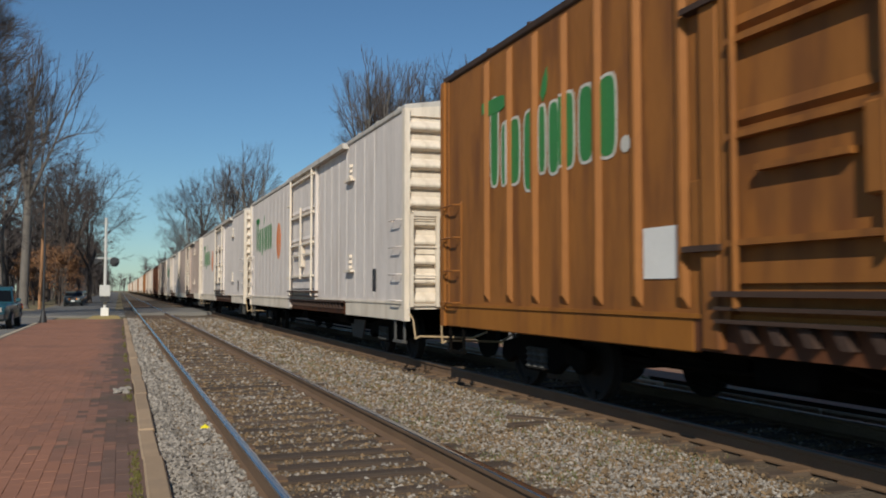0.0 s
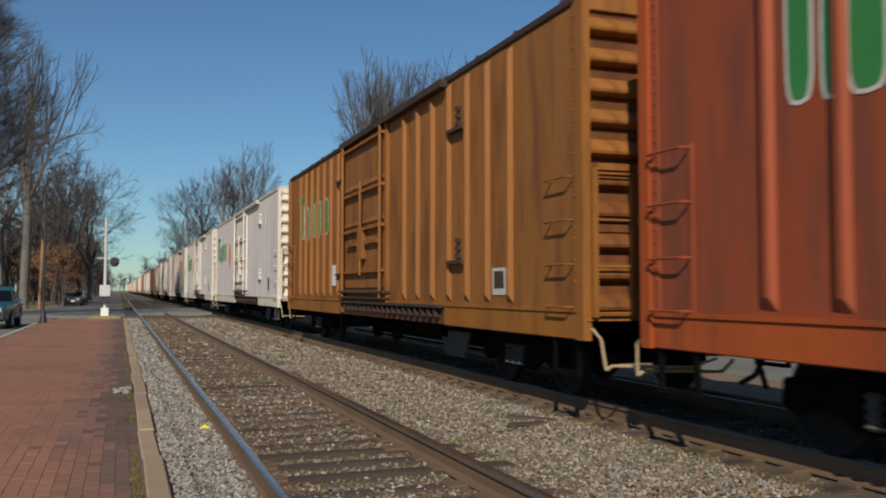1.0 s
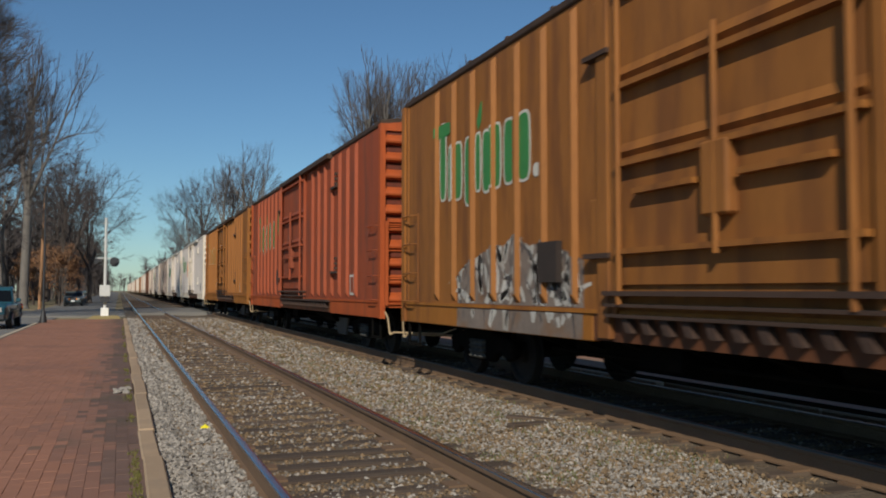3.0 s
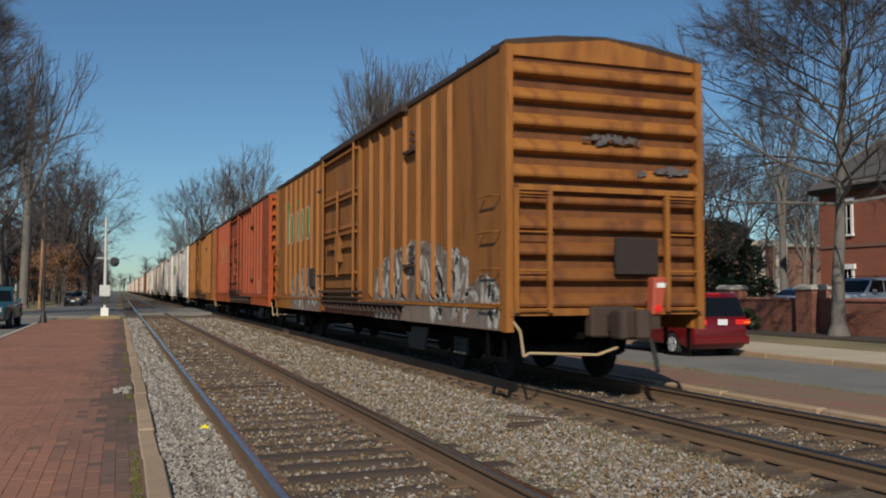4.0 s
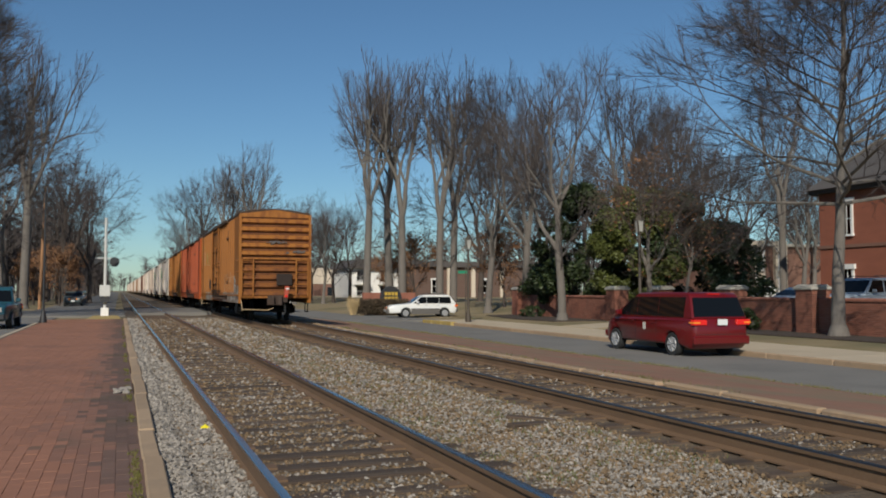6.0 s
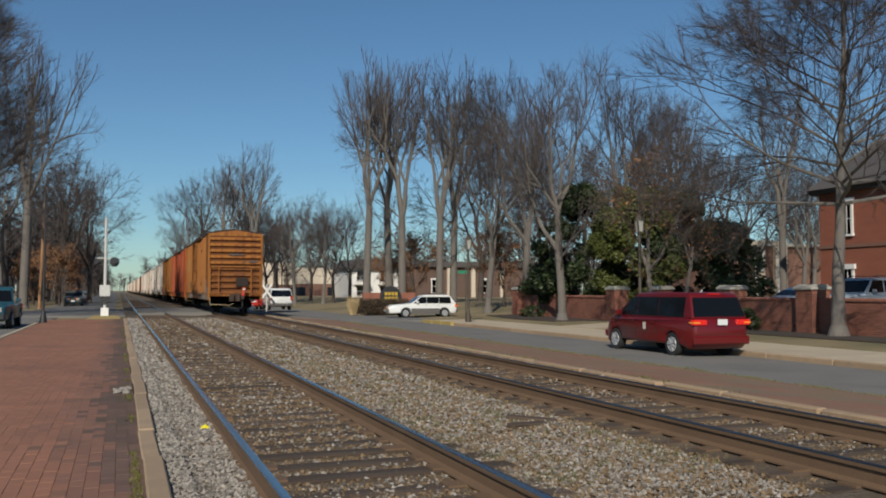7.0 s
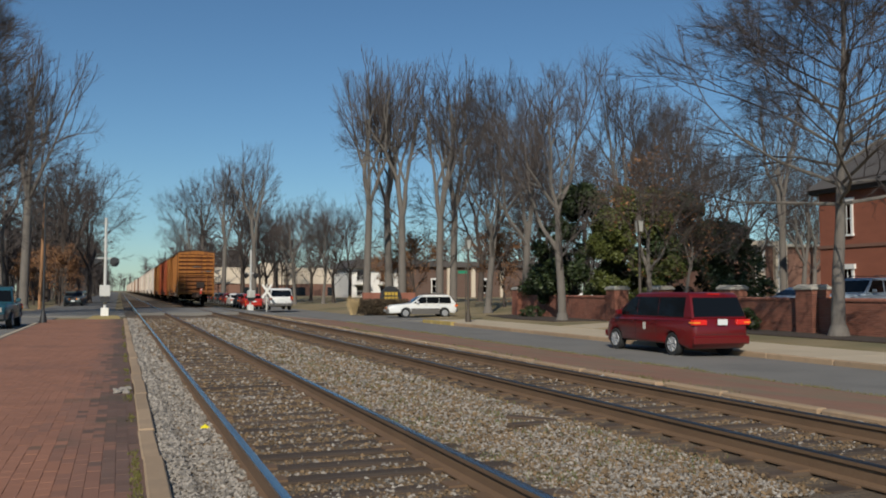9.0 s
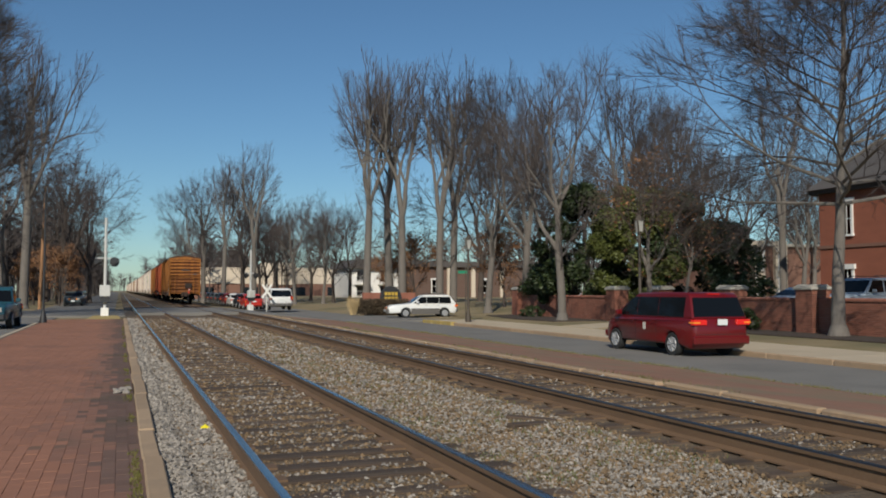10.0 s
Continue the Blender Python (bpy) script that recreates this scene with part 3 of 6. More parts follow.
    for y0, s in ((0.0, -1), (L, 1)) if detail else ((0.0, -1),):
        e = part("end_wall", Geo().box(-W + 0.05, W - 0.05, min(y0 - s * 0.05, y0 + s * 0.004), max(y0 - s * 0.05, y0 + s * 0.004), 0.98, 4.33), end_dirt, car, "grimy steel end sheet")
        for k in range(10):
            part("corrugation", (low_ridge if k < 5 else ridge)[s], None, e, at=(0, y0, 1.02 + k * 0.325))
        part("end_fascia", Geo().prism([(-W, 4.21), (W, 4.21), (W, 4.33), (0, 4.52), (-W, 4.33)], "y", y0 + s * 0.0, y0 + s * 0.05), end_col, car)
        for q in (-1, 1):
            part("end_post", Geo().box(q * W - 0.05, q * W + 0.05, min(y0 - s * 0.05, y0 + s * 0.10), max(y0 - s * 0.05, y0 + s * 0.10), 0.74, 4.33), end_col, car)
        part("end_sill", Geo().box(-W, W, min(y0, y0 + s * 0.12), max(y0, y0 + s * 0.12), 0.94, 1.03), end_col, car)
        for xa, xb in ((-1.35, -0.89), (0.83, 1.31)):
            g = Geo()
            for q in (xa, xb):
                g.box(q - 0.03, q + 0.03, min(y0 + s * 0.13, y0 + s * 0.19), max(y0 + s * 0.13, y0 + s * 0.19), 0.98, 2.52)
            lad = part("end_ladder", g, end_col, car)
            for z in (1.02, 1.50, 1.98, 2.46) if detail else ():
                part("rung", Geo().rod((xa, y0 + s * 0.18, z), (xb, y0 + s * 0.18, z), 0.014, n=6), end_col, lad)
        part("grab_rail", Geo().box(-1.32, 1.32, min(y0 + s * 0.09, y0 + s * 0.17), max(y0 + s * 0.09, y0 + s * 0.17), 2.5, 2.57), end_col, car)
        # coupler
        c = Geo().box(-0.11, 0.11, min(y0 - s * 0.3, y0 + s * 0.45), max(y0 - s * 0.3, y0 + s * 0.45), 0.72, 0.98)
        c.prism([(-0.2, y0 + s * 0.42), (0.14, y0 + s * 0.42), (0.22, y0 + s * 0.60), (0.16, y0 + s * 0.78), (-0.02, y0 + s * 0.72), (0.04, y0 + s * 0.6), (-0.1, y0 + s * 0.62), (-0.16, y0 + s * 0.80), (-0.24, y0 + s * 0.72)], "z", 0.66, 1.02)
        c.box(-0.32, 0.32, min(y0, y0 + s * 0.2), max(y0, y0 + s * 0.2), 0.66, 1.05)
        part("coupler", c, M_RUSTIRON, car, "rusty cast knuckle coupler", bevel=0.025)
        hose = [(0.3, y0 + s * 0.35, 0.78), (0.32, y0 + s * 0.55, 0.6), (0.3, y0 + s * 0.68, 0.38), (0.22, y0 + s * 0.82, 0.28)]
        part("brake_hose", Geo().path(hose, 0.03, 8), M_RUBBER, car, "black rubber brake hose")
        part("uncoupling_lever", Geo().path([(-W * 0.97, y0 + s * 0.12, 0.86), (-W * 0.97, y0 + s * 0.3, 0.76), (-W * 0.95, y0 + s * 0.34, 0.46), (-W * 0.9, y0 + s * 0.34, 0.50), (-0.35, y0 + s * 0.38, 0.46), (-0.12, y0 + s * 0.5, 0.56)], 0.017, 6), M_TANIRON, car, "tan uncoupling lever across the end")
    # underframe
    # deep between the bogies, to hide the lit street and keep this dark
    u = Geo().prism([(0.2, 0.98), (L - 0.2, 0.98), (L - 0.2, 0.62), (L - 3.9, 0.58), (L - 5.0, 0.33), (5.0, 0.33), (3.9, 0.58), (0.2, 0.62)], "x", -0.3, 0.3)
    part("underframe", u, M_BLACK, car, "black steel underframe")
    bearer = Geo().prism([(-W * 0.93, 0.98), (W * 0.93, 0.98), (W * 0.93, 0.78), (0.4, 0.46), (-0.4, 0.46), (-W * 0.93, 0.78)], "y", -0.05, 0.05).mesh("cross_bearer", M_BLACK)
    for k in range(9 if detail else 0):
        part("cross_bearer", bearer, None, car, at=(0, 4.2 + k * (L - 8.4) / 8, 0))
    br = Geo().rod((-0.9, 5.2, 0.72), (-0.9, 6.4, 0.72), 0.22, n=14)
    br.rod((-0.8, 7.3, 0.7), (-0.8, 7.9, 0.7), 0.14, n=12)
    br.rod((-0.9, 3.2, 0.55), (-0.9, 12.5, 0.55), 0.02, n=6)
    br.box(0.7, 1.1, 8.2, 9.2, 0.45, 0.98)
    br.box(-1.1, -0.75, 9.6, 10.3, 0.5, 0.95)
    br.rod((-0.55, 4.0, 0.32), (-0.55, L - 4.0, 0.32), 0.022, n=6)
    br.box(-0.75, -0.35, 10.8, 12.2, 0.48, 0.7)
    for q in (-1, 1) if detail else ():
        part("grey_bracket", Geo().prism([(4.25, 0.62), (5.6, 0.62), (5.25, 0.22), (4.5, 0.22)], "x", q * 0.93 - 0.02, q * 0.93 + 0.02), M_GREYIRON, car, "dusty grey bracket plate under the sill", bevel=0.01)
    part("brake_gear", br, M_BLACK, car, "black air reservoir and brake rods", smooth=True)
    wheels = []
    for y in (2.35, L - 2.35):
        bogie_at(car, y, wheels, detail)
    return car, wheels


M_LOWTRACK = mat("greasy_track", (0.05, 0.026, 0.017), 0.9, vary=0.5, scale=3, fine=25, bump=0.4)
P_TRACK = paint("rusty_track_plate", (0.12, 0.045, 0.02), (0.06, 0.028, 0.018), 0.5)
M_RUSTIRON = mat("rust_iron", (0.05, 0.03, 0.021), 0.8, vary=0.5, scale=4, fine=30, bump=0.4)
P_YEL = paint("faded_ochre_paint", (0.275, 0.107, 0.026), (0.165, 0.063, 0.021), 0.5)
P_YEL_SILL = paint("ochre_sill_paint", (0.32, 0.122, 0.022), (0.19, 0.07, 0.02), 0.4)
P_YEL_END = paint("ochre_end_paint", (0.30, 0.116, 0.026), (0.15, 0.05, 0.02), 0.45)
P_RUSTEND = paint("rusty_ochre_end_sheet", (0.165, 0.062, 0.022), (0.10, 0.036, 0.016), 0.5)
P_GRIME = paint("grimy_ochre_end_paint", (0.21, 0.078, 0.022), (0.115, 0.042, 0.019), 0.55)
P_REDEND = paint("sooty_red_end_sheet", (0.14, 0.035, 0.02), (0.09, 0.03, 0.02), 0.5)
P_RED = paint("faded_red_orange_paint", (0.30, 0.067, 0.027), (0.185, 0.056, 0.031), 0.55)
P_RED_SILL = paint("red_orange_sill_paint", (0.38, 0.078, 0.02), (0.20, 0.056, 0.026), 0.35)
P_WHT = paint("chalky_white_paint", (0.66, 0.59, 0.54), (0.53, 0.45, 0.39), 0.3)
P_WHT_SILL = paint("cream_white_paint", (0.70, 0.61, 0.50), (0.52, 0.42, 0.31), 0.35)
P_PINK = paint("dusty_pinkish_white_paint", (0.50, 0.39, 0.33), (0.36, 0.25, 0.19), 0.4)
P_BRN = paint("boxcar_brown_paint", (0.14, 0.055, 0.03), (0.08, 0.035, 0.024), 0.4)
P_ROOF = paint("weathered_roof_steel", (0.06, 0.036, 0.023), (0.035, 0.022, 0.016), 0.4)
P_ROOFW = paint("pale_roof_steel", (0.50, 0.46, 0.41), (0.33, 0.28, 0.23), 0.4)


def placard(car, s, y, z, w, h, m, name="placard", label="", d=0.01):
    x = s * (CAR_W + 0.002)
    return part(name, Geo().box(min(x, x + s * d), max(x, x + s * d), y - w / 2, y + w / 2, z - h / 2, z + h / 2), m, car, label)


def car_y(n):
    """Rear face of the n-th car ahead of the last, from the last car's rear face."""
    if n < 4:
        return (0.0, 18.35, 36.2, 54.75)[n]
    return 54.75 + (n - 3) * LONG_PITCH - (LONG_PITCH - PITCH) * (n > 8)


TRAIN = []   # (car, wheelsets, number of cars ahead of the last)


def build_train():
    w = []
    last, wl = boxcar("last ochre-yellow steel boxcar with graffiti and corrugated end", P_YEL, P_YEL_SILL, P_YEL_END, P_ROOF, end_dirt=P_RUSTEND, end_grime=P_GRIME)
    logo(last, -1, 15.25, 2.58, CAR_L)
    spray(last, -1, 1.3, 6.0, SILL_B, 2.25, 3, 60)
    spray(last, -1, 10.85, 14.45, SILL_B, 2.05, 7, 50)
    placard(last, -1, 11.55, 1.57, 0.47, 0.45, M_BOARD, label="dark square placard board", d=0.075)
    spray(last, -1, 0.2, 1.3, SILL_B, 1.6, 11, 14)
    part("end_board", Geo().box(0.03, 0.66, -0.22, -0.16, 1.46, 1.93), M_BOARD, last, "dark brown board on the end", bevel=0.008)
    mk = part("end_marker", Geo().prism([(0.27, 0.95), (0.42, 0.95), (0.48, 1.42), (0.30, 1.42)], "y", -0.66, -0.50), M_RED, last, "red end-of-train marker box", bevel=0.02)
    part("marker_label", Geo().box(0.33, 0.45, -0.668, -0.66, 1.29, 1.35), M_WHITE, mk)
    part("marker_lamp", Geo().lathe([(0.05, -0.66), (0.045, -0.675), (0.01, -0.68)], 10, "y", (0.345, 0, 1.03)), M_TAIL, mk, smooth=True)
    part("marker_clamp", Geo().box(0.2, 0.4, -0.62, -0.46, 0.78, 0.96), M_RUSTIRON, mk)
    hv, rng = Geo(), random.Random(12)
    for k in range(34):
        cx, cz = (rng.gauss(-0.05, 0.2), 3.19 + rng.gauss(0, 0.035)) if k < 20 else (rng.uniform(0.45, 1.2), 2.82 + rng.gauss(0, 0.02))
        w, t = rng.uniform(0.015, 0.07), rng.uniform(0.015, 0.06)
        hv.prism([(cx - w, cz - t), (cx + w * 0.7, cz - t * 0.8), (cx + w, cz + t * 0.5), (cx - w * 0.4, cz + t)], "y", -0.135 - 0.0004 * k, -0.08)
    part("end_marking", hv, M_SPRAYD, last, "worn dark marking", kind="stuff")
    red, wr = boxcar("red-orange steel boxcar with green lettering", P_RED, P_RED_SILL, P_RED_SILL, P_ROOF, end_dirt=P_REDEND, end_grime=P_RED_SILL, length=SHORT_L)
    logo(red, -1, 14.92, 2.58, SHORT_L)
    ov = [(11.06 + 0.22 * math.sin(a), 3.27 + 0.40 * math.cos(a)) for a in np.linspace(0, 2 * math.pi, 20, endpoint=False)]
    part("oval_emblem", Geo().prism(ov, "x", -CAR_W - 0.002, -CAR_W - 0.008), M_GREEN, red, "dark green painted oval")
    placard(red, -1, 11.23, 1.65, 0.5, 0.44, M_BOARD, label="dark square placard board")
    b = placard(red, -1, 2.11, 1.37, 0.36, 0.42, M_PALE, "data_panel", "white framed data panel")
    part("panel_print", Geo().box(-CAR_W - 0.016, -CAR_W - 0.012, 2.0, 2.22, 1.21, 1.53), P_RED, b)
    yel, wy = boxcar("brownish ochre steel boxcar with green lettering", P_YEL, P_YEL_SILL, P_YEL_END, P_ROOF, end_dirt=P_RUSTEND, end_grime=P_GRIME, length=SHORT_L)
    logo(yel, -1, 15.0, 2.58, SHORT_L)
    placard(yel, -1, 11.12, 1.59, 0.54, 0.46, M_WHITE, label="blank white square placard")
    b = placard(yel, -1, 2.11, 1.37, 0.42, 0.34, M_PALE, "data_panel", "white framed data panel")
    part("panel_print", Geo().box(-CAR_W - 0.016, -CAR_W - 0.012, 1.96, 2.26, 1.28, 1.50), M_LOWTRACK, b)
    wht, ww = boxcar("chalky white insulated boxcar with cream corrugated end", P_WHT, P_WHT_SILL, P_WHT_SILL, P_ROOFW, True)
    logo(wht, -1, 17.0, 2.58, LONG_L)
    ov = [(12.55 + 0.36 * math.sin(a), 2.75 + 0.55 * math.cos(a)) for a in np.linspace(0, 2 * math.pi, 20, endpoint=False)]
    part("fruit_emblem", Geo().prism(ov, "x", -CAR_W - 0.002, -CAR_W - 0.008), M_ORANGE, wht, "painted orange disc")
    placard(wht, -1, 1.9, 1.45, 0.22, 0.42, M_PLASTIC, "data_panel", "small black data panel")
    pink, wp = boxcar("dusty pinkish white insulated boxcar", P_PINK, P_WHT_SILL, P_WHT_SILL, P_ROOFW, True)
    brn, wb = boxcar("dark brown steel boxcar", P_BRN, P_BRN, P_BRN, P_ROOF)
    TRAIN.extend([(last, wl, 0), (red, wr, 1), (yel, wy, 2), (wht, ww, 3), (pink, wp, 5), (brn, wb, 8)])
    for n, src in ((4, wht), (6, wht), (7, pink)):
        TRAIN.append((copy_thing(src, pose(TRACK_2, car_y(n), RAIL_Z)), None, n))
    # the head of the train, always far off
    far = [boxcar(lb, a, b_, c, d, sm, detail=False)[0] for lb, a, b_, c, d, sm in (
        ("chalky white insulated boxcar far up the train", P_WHT, P_WHT_SILL, P_WHT_SILL, P_ROOFW, True),
        ("dusty pinkish white boxcar far up the train", P_PINK, P_WHT_SILL, P_WHT_SILL, P_ROOFW, True),
        ("ochre steel boxcar far up the train", P_YEL, P_YEL_SILL, P_YEL_END, P_ROOF, False))]
    for k, car in enumerate(far):
        TRAIN.append((car, None, 9 + k))
    for n in range(12, 29):
        TRAIN.append((copy_thing(far[(0, 1, 0, 0, 2)[n % 5]], pose(TRACK_2, car_y(n), RAIL_Z)), None, n))


M_SPRAYG = mat("grey_brown_spray_paint", (0.20, 0.155, 0.125), 0.7, vary=0.5, scale=2.5, fine=18, bump=0, dirt=(0.20, 0.09, 0.03), dirt_amount=0.35, dirt_scale=2.2)
M_BOARD = mat("dark_board", (0.028, 0.018, 0.014), 0.9, vary=0.4, scale=4, fine=30, bump=0.3)


# ---- trees ----
# kind, x, y, turn, size
TREES_WALL = [
    ('oak', 25.0, 25.5, 40, 0.85),
    ('vase', 23.4, 44.1, 10, 0.9),
    ('vase', 28.6, 59.8, 80, 1.17),
    ('vase', 37.4, 60.8, 200, 1.19),
    ('vase', 46.8, 68.0, 130, 1.26),
    ('broad', 48.9, 61.9, 20, 1.08),
    ('tall2', 44.0, 49.9, 70, 0.72),
    ('tall', 23.2, 85.2, 30, 1.02),
    ('tall2', 26.0, 82.1, 120, 1.04),
    ('tall', 27.4, 91.1, 200, 1.08),
    ('tall2', 29.4, 80.8, 310, 1.02),
    ('tall', 32.1, 84.1, 60, 1.01),
    ('vase', 26.0, 60.8, 140, 0.96),
    ('broad', 36.6, 87.7, 20, 1.34),
    ('small', 23.8, 36.0, 10, 1.01),
    ('small', 26.0, 36.3, 120, 0.75),
    ('rust', 29.6, 65.8, 40, 0.95),
    ('broad', 40.5, 79.0, 100, 1.0),
    ('vase', 43.5, 71.5, 250, 1.0),
    ('broad', 36.0, 75.5, 320, 0.85),
]
TREES_LAWN = [
    ('rust', 31.6, 94.9, 160, 1.08),
    ('rust', 30.5, 100.7, 10, 0.83),
    ('tall', 12.4, 114.8, 30, 0.75),
    ('tall2', 15.5, 109.4, 120, 0.85),
    ('broad', 15.7, 122.1, 10, 1.13),
    ('vase', 11.2, 129.1, 77, 1.15),
    ('vase', 10.0, 140.2, 50, 0.83),
    ('vase', 20.6, 109.6, 20, 0.82),
    ('vase', 24.4, 110.4, 140, 0.81),
    ('broad', 27.0, 115.8, 200, 0.88),
    ('broad', 27.6, 133.7, 10, 0.96),
    ('vase', 21.7, 128.4, 10, 0.79),
    ('broad', 19.5, 126.0, 50, 0.87),
    ('broad', 30.8, 121.9, 90, 1.03),
    ('tall', -7.6, 81.7, 60, 0.93),
    ('broad', -5.4, 100.0, 20, 1.13),
]
TREES_STREET = [
    ('broad', -3.2, 107.7, 130, 1.1),
    ('tall2', -9.9, 65.5, 130, 1.0),
    ('vase', -10.5, 94.4, 30, 1.11),
    ('rust', -5.4, 91.5, 30, 0.8),
    ('rust', -8.7, 104.5, 130, 0.77),
    ('rust', -5.5, 119.2, 77, 0.85),
    ('oak', -9.6, 51.5, 130, 0.88),
    ('broad', 64.2, 77.6, 10, 1.11),
    ('vase', 65.7, 71.7, 90, 0.96),
    ('vase', 74.2, 79.2, 190, 0.98),
    ('broad', 47.5, 83.7, 90, 1.3),
    ('far', 69.0, 91.8, 20, 1.14),
    ('broad', 45.2, 89.9, 20, 1.32),
    ('vase', 48.9, 45.9, 33, 0.86),
    ('broad', 86.3, 85.4, 12, 1.31),
]


def side_of(d, a):
    side = d.orthogonal().normalized()
    side.rotate(Matrix.Rotation(a, 3, d))
    return side


def grow(rng, height, bole, spread, style, depth):
    """Tapered segments of a bare tree that forks again and again: (from, to, radius, radius, level)."""
    segs = []
    wide, up = {"tall": (1.0, 0.02), "vase": (1.05, 0.03), "broad": (1.2, 0.005), "oak": (0.95, 0.012)}[style]

    def run(p, d, length, r, lv):
        k = (3, 5, 4, 3)[lv] if lv < 4 else 2
        sway = Vector((rng.uniform(-1, 1), rng.uniform(-1, 1), 0)) * 0.18
        for i in range(k):
            d = (d + (sway if i * 2 < k else -sway) + Vector((rng.uniform(-1, 1), rng.uniform(-1, 1), rng.uniform(-0.6, 0.6))) * 0.07 + Vector((0, 0, up))).normalized()
            q = p + d * (length / k)
            r1 = max(0.004, r * (0.96 if lv < 4 else 0.92))
            segs.append((p, q, r, r1, lv))
            if 2 <= lv <= depth - 1 and rng.random() < 0.42:
                op = rng.uniform(0.6, 1.05) * wide
                run(q, (d * math.cos(op) + side_of(d, rng.uniform(0, 6.28)) * math.sin(op)).normalized(), length * rng.uniform(0.5, 0.75), r1 * 0.42, lv + 2)
            p, r = q, r1
        if lv >= depth:
            return
        turn, o1, o2 = rng.uniform(0, 6.28), rng.uniform(0.08, 0.28) * wide, rng.uniform(0.32, 0.66) * wide
        u = side_of(d, turn)
        run(p, (d * math.cos(o1) + u * math.sin(o1)).normalized(), length * rng.uniform(0.74, 0.92), r * 0.84, lv + 1)
        run(p, (d * math.cos(o2) - u * math.sin(o2)).normalized(), length * rng.uniform(0.58, 0.84), r * 0.66, lv + 1)

    p, d, r = Vector((0, 0, -0.1)), Vector((rng.uniform(-0.04, 0.04), rng.uniform(-0.04, 0.04), 1)).normalized(), height * 0.0165
    top, n, turn = (height, 24, rng.uniform(0, 6.28)) if style == "oak" else (bole, 6, 0.0)
    for i in range(n):
        d = (d + Vector((rng.uniform(-0.04, 0.04), rng.uniform(-0.04, 0.04), 0.04))).normalized()
        q = p + d * (top / n)
        r1 = r * (0.93 if style == "oak" else 0.965)
        segs.append((p, q, r, r1, 0))
        if style == "oak" and q.z > bole:
            # a leader to the top, with long level limbs all the way up
            w = (q.z - bole) / (height - bole)
            for _ in range(3 if w < 0.75 else 2):
                turn += 2.4 + rng.uniform(-0.4, 0.4)
                op = rng.uniform(1.05, 1.5) - 0.7 * w
                run(q, (d * math.cos(op) + side_of(d, turn) * math.sin(op)).normalized(), spread * (1.0 - 0.7 * w) * rng.uniform(0.22, 0.30), max(r1 * 0.42, 0.04), depth - 5)
        elif style != "oak" and i >= 3 and rng.random() < 0.7:
            op = rng.uniform(0.7, 1.0)
            run(q, (d * math.cos(op) + side_of(d, rng.uniform(0, 6.28)) * math.sin(op)).normalized(), (height - bole) / 8, r1 * 0.22, 4)
        p, r = q, r1
    if style != "oak":
        first = (height - bole) / 4.0
        turn = rng.uniform(0, 6.28)
        for j in range(3):
            op = (0.1, 0.38, 0.5)[j] * wide
            u = side_of(d, turn + j * 2.1 + rng.uniform(-0.4, 0.4))
            run(p, (d * math.cos(op) + u * math.sin(op)).normalized(), first * rng.uniform(0.9, 1.1), r * (0.84, 0.74, 0.62)[j], 1)
        # true height and spread
        high = max(q.z for _, q, *_r in segs)
        far = sorted(math.hypot(q.x, q.y) for _, q, *_r in segs)[int(len(segs) * 0.97)]
        sz, sr = (height - bole) / (high - bole), spread / far

        def fit(v):
            z = v.z if v.z < bole else bole + (v.z - bole) * sz
            return Vector((v.x * sr, v.y * sr, z))

        segs = [(fit(p), fit(q), a, b, lv) for p, q, a, b, lv in segs]
    return segs


def tree_meshes(seed, height, bole, spread, style, bark, twig, depth=7, leaves=0, twig_r=0.008, spikes=2, spike_len=0.8):
    rng = random.Random(seed)
    segs = grow(rng, height, bole, spread, style, depth)
    trunk, crown = Geo(), Geo()
    for p, q, a, b, lv in segs:
        if lv == 0:
            trunk.rod(p, q, a, b, 10, False)
        elif a > 0.05:
            trunk.rod(p, q, a, b, 6, False)
        else:
            crown.rod(p, q, max(a, twig_r), max(b, twig_r * 0.85), 3, False)
        # the last fine twigs, each a long thin spike
        if lv >= depth - 1 and a < 0.05:
            w = (q - p).normalized()
            for _ in range(spikes):
                c = p.lerp(q, rng.random())
                u = Vector((rng.uniform(-1, 1), rng.uniform(-1, 1), rng.uniform(-0.7, 0.9))).normalized()
                e = c + (w + u * 0.6).normalized() * spike_len * rng.uniform(0.4, 1.2)
                m = w.orthogonal().normalized() * twig_r * 0.7
                k = w.cross(m)
                crown.add([c + m, c - m * 0.5 + k * 0.87, c - m * 0.5 - k * 0.87, e], [(0, 1, 3), (1, 2, 3), (2, 0, 3)])
    r = segs[0][2]
    trunk.rod((0, 0, -0.25), (0, 0, 0.45), r * 1.7, r * 1.05, 10, False)
    out = [trunk.mesh("trunk", bark, smooth=True), crown.mesh("crown", twig)]
    if leaves:
        lf = Geo()
        tips = [s for s in segs if s[4] >= depth - 2]
        for _ in range(leaves):
            p, q, *_r = tips[rng.randrange(len(tips))]
            c = p.lerp(q, rng.random()) + Vector((rng.uniform(-0.3, 0.3), rng.uniform(-0.3, 0.3), rng.uniform(-0.4, 0.1)))
            leaf_quad(lf, rng, c, rng.uniform(0.06, 0.13))
        out.append(lf.mesh("dry_leaves", M_DRYLEAF))
    return out


